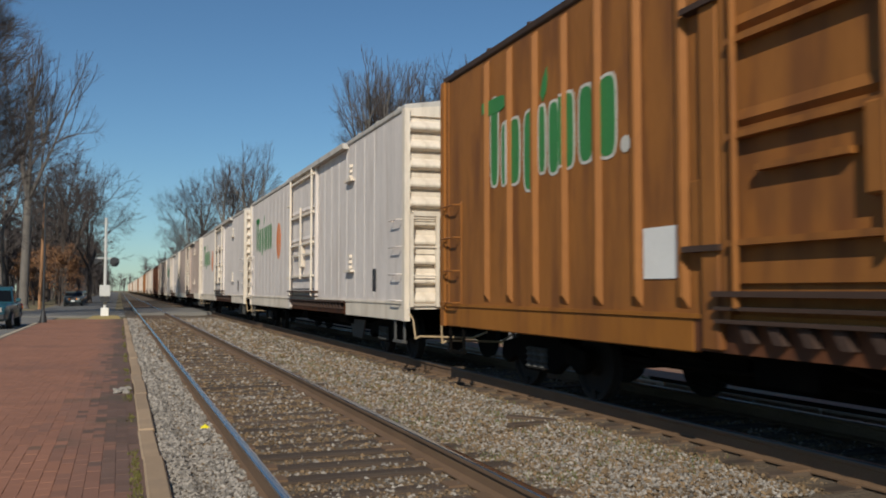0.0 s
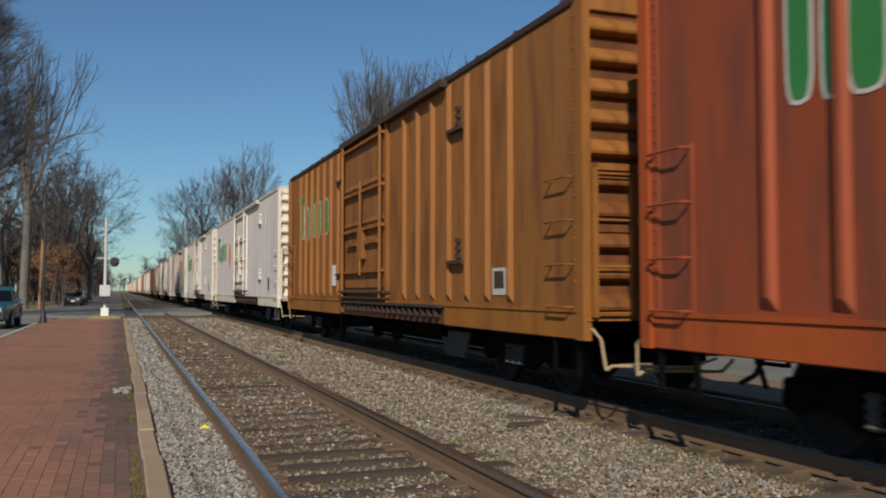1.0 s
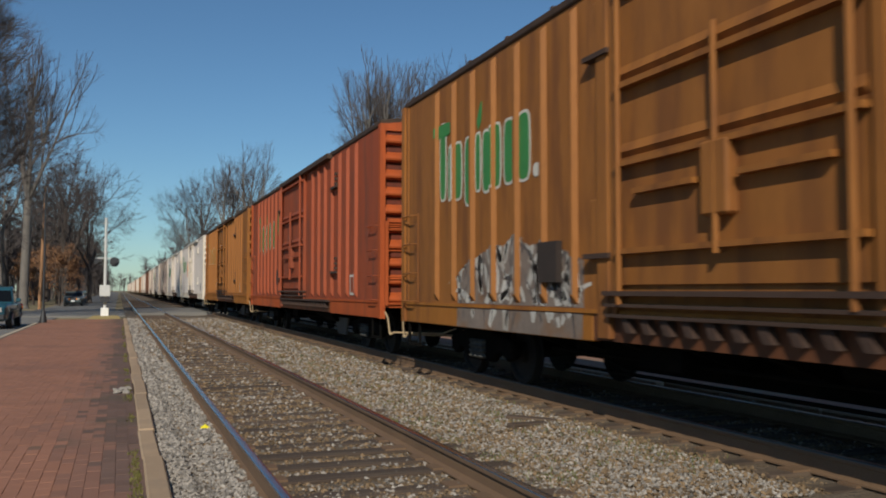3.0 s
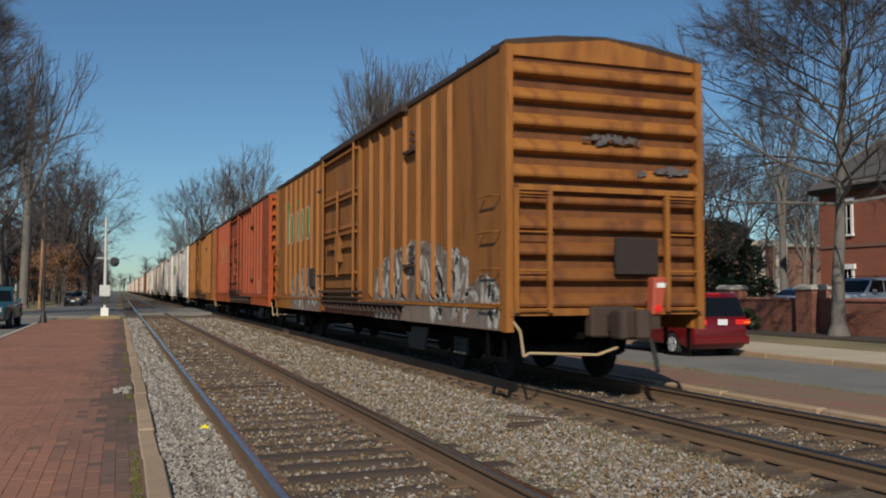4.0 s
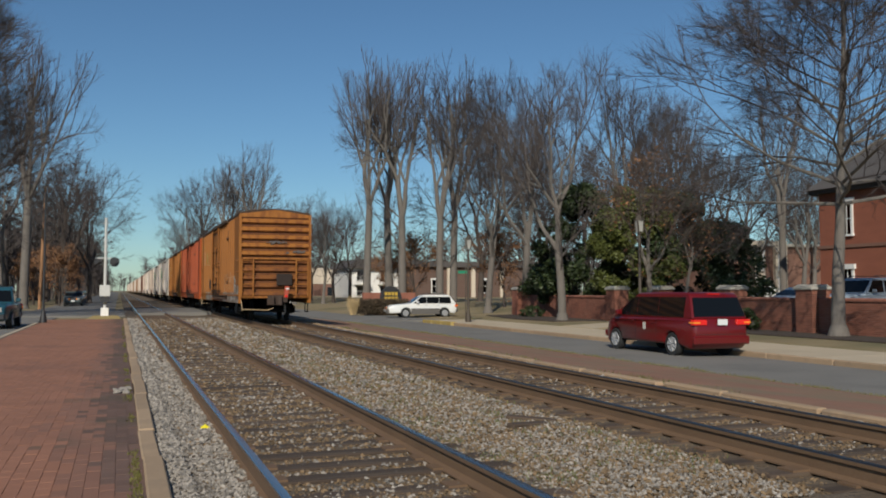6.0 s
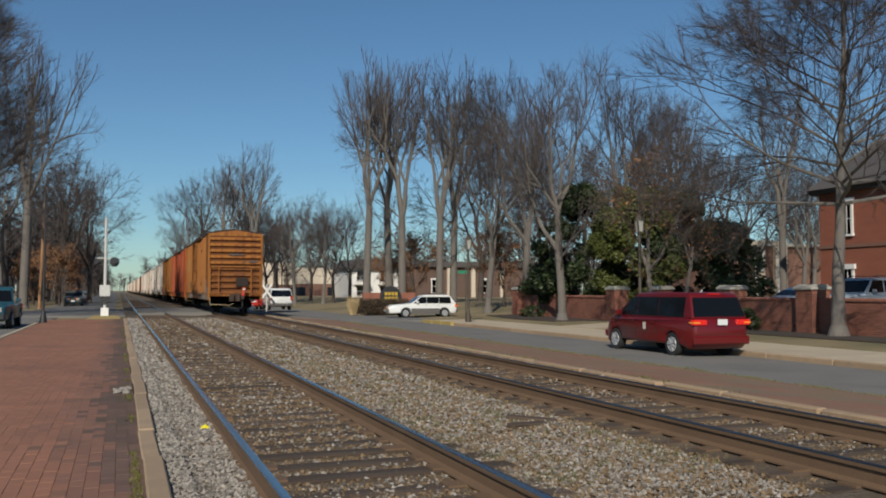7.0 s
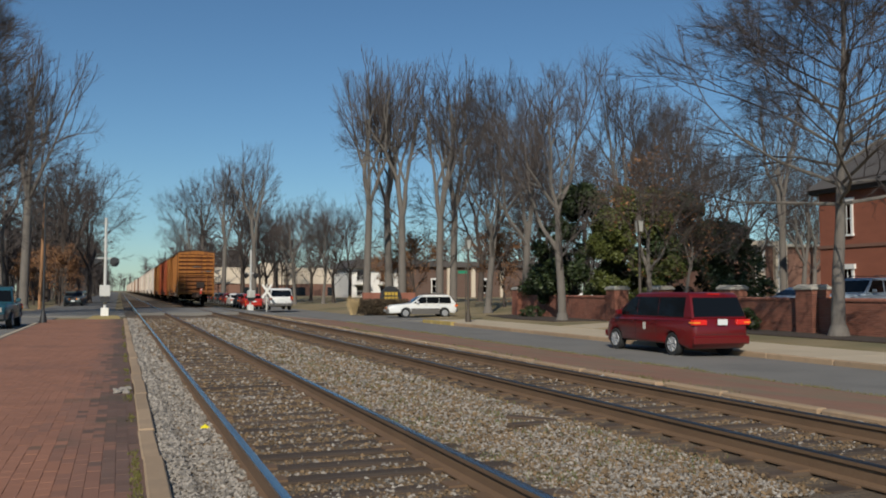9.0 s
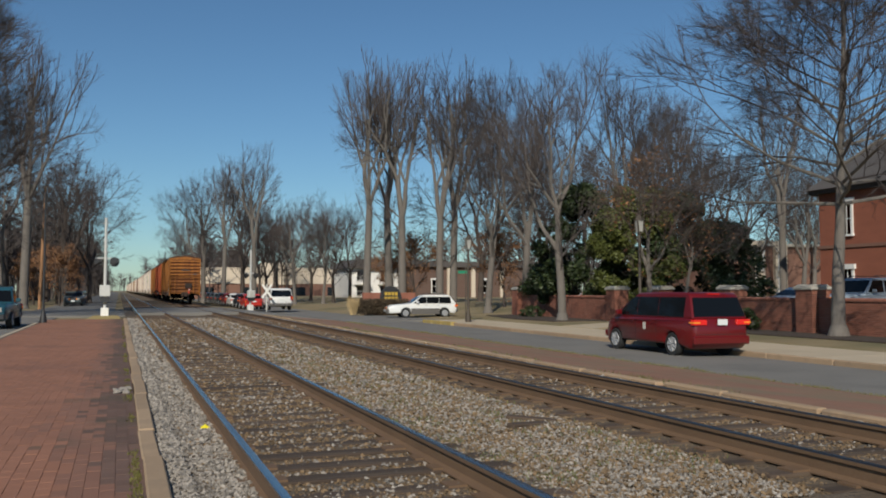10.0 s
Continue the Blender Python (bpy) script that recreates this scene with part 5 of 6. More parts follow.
def stones(name, label, bands, m, seed):
    """Loose crushed stone: bent octahedra laid over the bed."""
    rng = np.random.RandomState(seed)
    vs, fs = [], []
    base = np.array([(1, 0, 0), (-1, 0, 0), (0, 1, 0), (0, -1, 0), (0, 0, 1), (0, 0, -1)], float)
    tri = np.array([(0, 2, 4), (2, 1, 4), (1, 3, 4), (3, 0, 4), (2, 0, 5), (1, 2, 5), (3, 1, 5), (0, 3, 5)])
    k = 0
    for x0, x1, y0, y1, density, r, z in bands:
        n = int((x1 - x0) * (y1 - y0) * density)
        for _ in range(n):
            x, y = rng.uniform(x0, x1), rng.uniform(y0, y1)
            s = r * rng.uniform(0.6, 1.45)
            v = base * (s * rng.uniform(0.65, 1.15, (6, 1))) * np.array([1, 1, 0.75])
            v += rng.uniform(-0.3, 0.3, (6, 3)) * s
            a, b = rng.uniform(0, 6.28), rng.uniform(-0.6, 0.6)
            ca, sa, cb, sb = math.cos(a), math.sin(a), math.cos(b), math.sin(b)
            v = v @ np.array([(ca, -sa * cb, sa * sb), (sa, ca * cb, -ca * sb), (0, sb, cb)]).T
            vs.append(v + (x, y, z + s * 0.25 + rng.uniform(-0.01, 0.01)))
            fs.append(tri + k)
            k += 6
    me = bpy.data.meshes.new(name)
    me.from_pydata(np.concatenate(vs).tolist(), [], np.concatenate(fs).tolist())
    me.materials.append(m)
    tagged(new(name, me), label, "ballast", kind="stuff")


def build_ballast():
    pale, brown = [], []
    for y0, y1, d, r in ((5.0, 8, 1.6, 0.0185), (8, 12, 1.0, 0.022), (12, 18, 0.5, 0.028), (18, 28, 0.2, 0.036), (28, 46, 0.06, 0.05)):
        pale += [(0.34, 0.52, y0, y1, 1350 * d, r, 0.04), (0.52, 0.92, y0, y1, 1250 * d, r, 0.012), (2.75, 4.68, y0, y1, 640 * d, r, -0.02), (1.06, 2.44, y0, y1, 110 * d, r, -0.02), (5.2, 6.6, y0, y1, 60 * d, r, -0.02), (6.75, 7.7, y0, y1, 160 * d, r, -0.03)]
        brown += [(0.34, 0.95, y0, y1, 420 * d, r, 0.0), (1.04, 2.46, y0, y1, 560 * d, r * 0.9, -0.025), (2.52, 4.78, y0, y1, 520 * d, r, -0.018), (4.70, 5.08, y0, y1, 420 * d, r * 0.9, -0.036), (5.2, 6.62, y0, y1, 420 * d, r * 0.9, -0.025), (6.7, 7.7, y0, y1, 420 * d, r, -0.03)]
    stones("ballast_stones", "pale grey crushed stone ballast", pale, M_STONE, 3)
    stones("ballast_stones", "rust-stained brown crushed stone ballast", brown, M_STONE_B, 4)
    rng = random.Random(14)
    g = Geo()
    for _ in range(260):
        cx, cy = rng.uniform(2.7, 4.7), 6 + 26 * rng.random() ** 1.4
        for _k in range(rng.randint(8, 26)):
            x, y = cx + rng.gauss(0, 0.09), cy + rng.gauss(0, 0.16)
            h, a, l = rng.uniform(0.02, 0.06), rng.uniform(0, 6.28), rng.uniform(0.0, 0.05)
            g.add([(x - 0.011, y, -0.03), (x + 0.011, y + 0.006, -0.03), (x + l * math.cos(a), y + l * math.sin(a), -0.02 + h)], [(0, 1, 2)])
    solid("weeds", g, M_WEED, "low green weeds between the tracks", "weeds", kind="stuff")
    for k, (x, y, a) in enumerate(((4.1, 8.5, 20), (4.3, 8.85, -35), (3.9, 24, 10), (3.6, 25, 60))):
        b = Geo().box(-0.28, 0.28, -0.06, 0.06, -0.03, 0.045)
        solid("timber_scrap", b, M_TIE, "broken dark scrap of tie timber lying on the ballast", "timber scrap", "scraps", kind="thing", bevel=0.012, at=pose(x, y, -0.02, 4, 3, a))


def build_verge_grass():
    """Straw and dull green grass at the ragged edge between verge and street, and along the lawn edge."""
    rng = random.Random(41)
    g = Geo()
    for _ in range(900):
        edge = rng.random()
        cy = 9 + 41 * rng.random()
        cx, cz = (12.45 + rng.gauss(0, 0.10), ROAD_Z + 0.0) if edge < 0.6 else ((8.05 + abs(rng.gauss(0, 0.12)), -0.05) if edge < 0.8 else (20.05 + abs(rng.gauss(0, 0.1)), -0.335))
        for _k in range(10):
            x, y = cx + rng.gauss(0, 0.05), cy + rng.gauss(0, 0.12)
            a, l, h = rng.uniform(0, 6.28), rng.uniform(0.01, 0.06), rng.uniform(0.03, 0.09)
            g.add([(x - 0.012, y, cz), (x + 0.012, y + 0.006, cz), (x + l * math.cos(a), y + l * math.sin(a), cz + h)], [(0, 1, 2)])
    solid("verge_grass", g, M_VERGEGRASS, "thin dull grass along the street edge", "grass", kind="stuff")


M_VERGEGRASS = mat("verge_grass_blade", (0.17, 0.15, 0.06), 0.9, vary=0.4, scale=2, fine=20, bump=0, per_island=0.4)


def build_kerb_moss():
    rng = random.Random(33)
    g = Geo()
    for _ in range(150):
        cy = 6 + 30 * rng.random() ** 1.3
        if noise.noise(Vector((0, cy * 0.5, 2))) < -0.05:
            continue
        for _k in range(14):
            x, y = 0.165 - abs(rng.gauss(0, 0.035)), cy + rng.gauss(0, 0.1)
            a, l, h = rng.uniform(0, 6.28), rng.uniform(0.005, 0.02), rng.uniform(0.008, 0.026)
            g.add([(x - 0.007, y, PLAT_Z - 0.004), (x + 0.007, y + 0.004, PLAT_Z - 0.004), (x + l * math.cos(a), y + l * math.sin(a), PLAT_Z + h)], [(0, 1, 2)])
    solid("moss", g, M_MOSS, "yellow-green moss tufts along the platform kerb", "moss", kind="stuff")
    for k in range(14):
        s = rng.uniform(0.025, 0.06)
        st = Geo().lathe([(s * 0.6, -s * 0.4), (s, 0.0), (s * 0.7, s * 0.45), (s * 0.2, s * 0.62)], 6)
        solid("loose_stone", st, M_STONE, "pale loose stone lying on the platform bricks", "stone", "loose stones", kind="thing", at=pose(0.06 + rng.gauss(0, 0.045), 12.55 + rng.gauss(0, 0.16), PLAT_Z + s * 0.3, rng.uniform(-20, 20), rng.uniform(-20, 20), rng.uniform(0, 360)))


def build_pavement():
    p = thing("pavement", "tan concrete pavement slabs beside the street", "pavement", kind="structure")
    slab = Geo().box(0, 1.58, 0.006, 1.594, -0.3, 0).mesh("slab", M_CONCRETE, bevel=0.006)
    for i in range(48):
        for j in range(2):
            y = -14 + i * 1.6
            if y < 48.0:
                part("slab", slab, None, p, at=(16.82 + j * 1.59, y, WALK_Z + 0.002 * ((i * 7 + j * 3) % 3)))
    k = thing("kerb", "concrete kerb of the street", "kerb", kind="structure")
    stone = Geo().box(0, 0.15, 0.005, 2.395, -0.4, 0).mesh("kerb_stone", M_KERB, bevel=0.02)
    for i in range(26):
        y = -14 + i * 2.4
        part("kerb_stone", stone, None, k, at=(16.66, y, WALK_Z + 0.004))
    yk = thing("kerb", "yellow-painted kerb at the street corner", "kerb", kind="structure")
    for i in range(3):
        part("kerb_stone", Geo().box(0, 0.3, 0.01, 1.5, -0.4, 0.03), M_YELLOW, yk, bevel=0.02, at=(16.5, 43.6 + i * 1.55, WALK_Z + 0.01))
    path = Geo().prism([(19.9, 34.5), (19.9, 37.5), (26.5, 41.8), (26.5, 39.2)], "z", -0.4, -0.262)
    solid("path", path, M_CONCRETE, "tan concrete path to the gate in the wall", "path")
    mulch = Geo()
    mulch.prism([(23.4, 14), (25.85, 14), (25.85, 38), (24.6, 38), (23.2, 30)], "z", -0.4, -0.255)
    mulch.prism([(22.4, 43.2), (25.85, 43), (25.85, 56), (23.4, 55), (22.2, 48)], "z", -0.4, -0.255)
    solid("mulch_bed", mulch, M_MULCH, "dark mulch bed along the brick wall", "mulch bed")


def build_wall():
    """Garden wall with piers; courses of real bricks on the camera's side."""
    x = 25.9
    spans = [(10.0, 27.45, "a"), (28.35, 32.35, "b"), (33.25, 37.95, "c"), (43.05, 54.75, "d")]
    piers = [27.9, 32.8, 38.4, 42.6, 55.2]
    z0 = -0.29
    wall = thing("garden_wall", "red brick garden wall with a brick coping", "wall", kind="structure")
    core, rest = Geo(), Geo()
    rng = random.Random(4)
    brick = Geo().box(0, 0.06, 0.004, 0.206, 0.004, 0.066).mesh("brick", M_WBRICK)
    count = 0
    for y0, y1, _ in spans:
        core.box(x + 0.02, x + 0.3, y0, y1, z0 - 0.1, z0 + 1.3)
        row = 0
        z = z0
        while z < z0 + 1.28:
            y = y0 - (0.105 if row % 2 else 0)
            while y < y1 - 0.1:
                ya = max(y, y0)
                dx = rng.uniform(-0.004, 0.004)
                if count < 290 and 24.6 < y < 27.4 and y >= y0 and y + 0.21 <= y1:
                    part("brick", brick, None, wall, at=(x + dx, y, z))
                    count += 1
                else:
                    rest.box(x + dx, x + 0.06, ya + 0.004, min(y + 0.206, y1), z + 0.004, z + 0.066)
                y += 0.21
            z += 0.072
            row += 1
    part("wall_core", core, M_MORTAR, wall, "mortar")
    part("brickwork", rest, M_WBRICK, wall, kind="stuff")
    cops = Geo()
    for y0, y1, _ in spans:
        y = y0
        while y < y1 - 0.1:
            cops.prism([(x - 0.05, z0 + 1.3), (x + 0.36, z0 + 1.3), (x + 0.36, z0 + 1.36), (x + 0.15, z0 + 1.42), (x - 0.05, z0 + 1.37 + rng.uniform(-0.006, 0.006))], "y", y, y + 0.1)
            y += 0.11
    part("coping", cops, M_WBRICK, wall, kind="stuff")
    for py in piers:
        p = thing("gate_pier", "square brick pier with a pale stone cap", "pier", "wall piers", at=pose(x + 0.15, py, z0))
        part("pier_core", Geo().box(-0.42, 0.42, -0.42, 0.42, -0.1, 1.72), M_MORTAR, p)
        bb = Geo()
        for r in range(24):
            z = r * 0.072
            o = 0.105 if r % 2 else 0.0
            for k in range(-1, 5):
                a = -0.45 + o + k * 0.215
                a0, a1 = max(a, -0.45), min(a + 0.207, 0.45)
                if a1 - a0 > 0.03:
                    bb.box(-0.45, -0.40, a0, a1, z + 0.004, z + 0.066)
                    bb.box(0.40, 0.45, a0, a1, z + 0.004, z + 0.066)
                    bb.box(max(a0, -0.40), min(a1, 0.40), -0.45, -0.40, z + 0.004, z + 0.066)
                    bb.box(max(a0, -0.40), min(a1, 0.40), 0.40, 0.45, z + 0.004, z + 0.066)
        part("brickwork", bb, M_WBRICK, p, kind="stuff")
        part("cap", Geo().box(-0.52, 0.52, -0.52, 0.52, 1.73, 1.86).prism([(-0.5, 1.86), (0.5, 1.86), (0.3, 1.95), (-0.3, 1.95)], "y", -0.5, 0.5), M_CAP, p, "weathered stone cap", bevel=0.03)


def window(parent, x, y, z, w, h, face="x", arch=False):
    """A sash window in a wall that looks to -x (face x) or -y (face y)."""
    def q(g, a0, a1, d0, d1, z0, z1):
        return g.box(x + d0, x + d1, y + a0, y + a1, z0, z1) if face == "x" else g.box(x + a0, x + a1, y + d0, y + d1, z0, z1)
    fr = Geo()
    for a in (-w / 2 - 0.16, w / 2):
        q(fr, a, a + 0.16, -0.09, 0.05, z, z + h)
    q(fr, -w / 2 - 0.28, w / 2 + 0.28, -0.16, 0.05, z + h, z + h + 0.3)
    q(fr, -w / 2 - 0.22, w / 2 + 0.22, -0.14, 0.05, z - 0.12, z)
    q(fr, -w / 2, w / 2, -0.03, 0.03, z + h / 2 - 0.03, z + h / 2 + 0.03)
    q(fr, -0.02, 0.02, -0.03, 0.03, z, z + h)
    win = part("window", fr, M_WHITE, parent, "white-framed sash window")
    part("pane", q(Geo(), -w / 2, w / 2, 0.0, 0.02, z, z + h), M_GLASS, win, "dark window glass")
    return win


def build_houses():
    # brick house with white window surrounds
    h = thing("house", "red brick house with white window surrounds and a grey roof", "house", at=pose(41.2, 30, -0.2))
    part("wall", Geo().box(0, 12, -14, 13.4, -0.2, 7.6), M_HBRICK, h, "red brick wall")
    part("band_course", Geo().box(-0.08, 0.0, -14, 13.48, 4.2, 4.4), M_HBRICK2, h)
    part("cornice", Geo().box(-0.5, 12.5, -14.5, 13.9, 7.6, 7.85), M_BARKD, h, "dark eaves board")
    part("roof", Geo().prism([(-0.7, 7.85), (12.7, 7.85), (6, 11.6)], "y", -14.6, 14.0), M_ROOF, h, "grey shingle roof")
    for y in (11.2, 7.0, 2.6, -1.8, -6.4):
        for z in (1.0, 5.0):
            window(h, 0.0, y, z, 0.72, 1.9)
    # tan brick institute behind the trees
    b = thing("building", "brick institute with pale stone bays among the trees", "building", at=pose(68.5, 80.5, -0.2))
    part("wall", Geo().box(-8, 16, 0, 14, -0.2, 6.6), M_HBRICK2, b, "brown brick wall")
    for x in (-1.2, 1.9):
        part("stone_bay", Geo().box(x - 0.8, x + 0.8, -0.5, 0.3, -0.2, 7.2), M_CREAM, b, "pale stone bay")
        for z in (0.8, 3.9):
            window(b, x, -0.5, z, 0.7, 1.9, "y")
    part("roof", Geo().box(-8.3, 16.3, -0.4, 14.3, 6.6, 6.9), M_CAP, b)
    # long low store
    s = thing("building", "long low cream and brick store across the lawn", "building", at=pose(20, 186, -0.2))
    part("wall", Geo().box(-8, 62, 0, 20, -0.2, 3.0), M_HBRICK2, s, "brown brick base")
    part("upper_wall", Geo().box(-8.1, 62.1, -0.15, 20.1, 3.0, 6.4), M_CREAM, s, "cream upper wall")
    for x in (8, 26, 44):
        part("raised_front", Geo().box(x, x + 7, -0.5, 2, 2.8, 7.4), M_CREAM, s)
    for x in (-5, 4, 14, 22, 34, 40, 52):
        part("shop_window", Geo().box(x, x + 3.2, -0.06, 0.0, 0.5, 2.3), M_GLASS, s, "dark shop window")
    # white apartment house with balconies
    a = thing("building", "white apartment house with balconies and a dark roof", "building", at=pose(36.6, 146, -0.2))
    part("wall", Geo().box(0, 9, 0, 12, -0.2, 5.4), M_WHITE, a, "white wall")
    part("roof", Geo().prism([(-0.6, 5.4), (9.6, 5.4), (7.5, 7.0), (1.5, 7.0)], "y", -1.0, 13), M_ROOF, a, "dark roof")
    for i in range(2):
        for z in (0.6, 3.2):
            window(a, 2.2 + i * 4.2, 0, z, 1.5, 1.7, "y")
            bal = part("balcony", Geo().box(1.0 + i * 4.2, 3.6 + i * 4.2, -1.4, 0, z - 0.7, z - 0.55), M_CAP, a)
            for k in range(9):
                part("baluster", Geo().box(1.02 + i * 4.2 + k * 0.31, 1.08 + i * 4.2 + k * 0.31, -1.4, -1.34, z - 0.55, z + 0.35), M_WHITE, bal)
    # brick hall
    c = thing("building", "brown brick hall with pale pilasters beyond the lawn", "building", at=pose(47, 142, -0.2))
    part("wall", Geo().box(0, 26, 0, 14, -0.2, 5.6), M_HALL, c, "brown brick wall")
    part("roof", Geo().box(-0.6, 26.6, -0.6, 14, 5.6, 6.6), M_ROOF, c, "dark roof")
    for x in (6.0, 10.5, 16):
        part("pilaster", Geo().box(x, x + 0.7, -0.4, 0.2, -0.2, 5.7), M_CREAM, c)
    for x in (4.0, 13.5, 22):
        window(c, x, 0, 1.2, 1.4, 2.2, "y")
    w = thing("building", "low white building behind the street trees", "building", at=pose(-34, 120, -0.2))
    part("wall", Geo().box(0, 16, 0, 10, -0.2, 4.2), M_WHITE, w)
    part("roof", Geo().prism([(-0.6, 4.2), (16.6, 4.2), (8, 6.4)], "y", -0.6, 10.6), M_ROOF, w)
    for x in (3, 8, 13):
        window(w, x, 0, 1.0, 1.2, 1.6, "y")


def build_backdrop():
    """A far belt of bare woods along the horizon."""
    rng = random.Random(77)
    g = Geo()
    for x0, x1, y0, y1, n in ((-260, -18, 330, 460, 420), (8, 420, 300, 420, 700), (60, 260, 170, 260, 300), (-120, -25, 130, 260, 160), (90, 160, 40, 120, 120), (-26, -6.5, 130, 640, 420), (-55, -13, 82, 160, 240), (14, 44, 170, 560, 240), (-70, 90, 690, 760, 170)):
        for _ in range(n):
            p = Vector((rng.uniform(x0, x1), rng.uniform(y0, y1), -0.3))
            hgt = rng.uniform(9, 16)
            g.rod(p, p + Vector((rng.uniform(-0.5, 0.5), 0, hgt)), 0.18, 0.04, 3, False)
            for k in range(18):
                q = p + Vector((0, 0, hgt * rng.uniform(0.3, 0.95)))
                a = rng.uniform(0, 6.28)
                g.rod(q, q + Vector((math.cos(a) * 2.6, math.sin(a) * 2.6, rng.uniform(0.6, 2.6))), 0.12, 0.05, 3, False)
    solid("far_woods", g, M_TWIGD, "belt of bare brown woods on the horizon", "woods", kind="stuff")


def lamp_post(x, y, z, h):
    t = thing("street_lamp", "dark lamp post with a square lantern", "street lamp", "lantern lamp posts", at=pose(x, y, z))
    part("post", Geo().lathe([(0.16, -0.1), (0.16, 0.25), (0.10, 0.5), (0.075, 0.7), (0.06, h - 0.9), (0.1, h - 0.86), (0.1, h - 0.8)], 12), M_LAMPPOST, t, smooth=True)
    part("lantern", Geo().prism([(-0.10, h - 0.75), (0.10, h - 0.75), (0.15, h - 0.26), (-0.15, h - 0.26)], "y", -0.12, 0.12), M_CLEAR, t, "milky lantern glass")
    cage = Geo()
    for sx in (-1, 1):
        for sy in (-1, 1):
            cage.rod((sx * 0.105, sy * 0.12, h - 0.8), (sx * 0.155, sy * 0.12, h - 0.26), 0.034, n=5)
    part("lantern_cage", cage, M_LAMPPOST, t)
    part("lantern_roof", Geo().lathe([(0.22, h - 0.27), (0.2, h - 0.21), (0.06, h - 0.04), (0.02, h)], 4), M_LAMPPOST, t)


M_LAMPPOST = mat("bronze_lamp_post", (0.065, 0.05, 0.036), 0.6, vary=0.3, scale=4, fine=30, bump=0.1)


def crossing_signal(x, y, z, h, turn, label, arm=True):
    t = thing("crossing_signal", label, "crossing signal", "railway crossing signals", at=pose(x, y, z, 0, 0, turn))
    part("mast", Geo().rod((0, 0, 0), (0, 0, h), 0.09, 0.07, 12), M_GALV, t, "pale grey mast", smooth=True)
    part("base", Geo().box(-0.2, 0.2, -0.2, 0.2, -0.1, 0.42), M_WHITE, t, "white base casting", bevel=0.02)
    part("control_box", Geo().box(-0.27, 0.27, -0.36, 0.1, 1.02, 1.62), M_GALV, t, "white gate mechanism box", bevel=0.03)
    part("box_foot", Geo().box(-0.24, 0.26, -0.3, 0.05, 0.72, 0.98), M_PLASTIC, t)
    cross = part("lamp_arm", Geo().rod((-0.5, 0, 3.05), (0.5, 0, 3.05), 0.04), M_GALV, t)
    for s in (-1, 1):
        part("lamp_board", Geo().lathe([(0.25, -0.02), (0.25, 0.02), (0.12, 0.06), (0.12, 0.2), (0.02, 0.22)], 18, "x" if s < 0 else "y", (s * 0.45, -0.05, 2.86)), M_PLASTIC, t, "black round signal board", smooth=True)
        part("lamp_visor", Geo().lathe([(0.11, -0.3), (0.12, -0.3), (0.12, -0.02), (0.03, -0.02)], 14, "y", (s * 0.45, -0.05, 2.86)), M_PLASTIC, t, "black lamp visor", smooth=True)
    for k in range(6):
        part("mast_step", Geo().rod((-0.18, 0, 3.4 + k * 0.3), (0.18, 0, 3.4 + k * 0.3), 0.014, n=5), M_GALV, t)
    return t


MOVERS = []


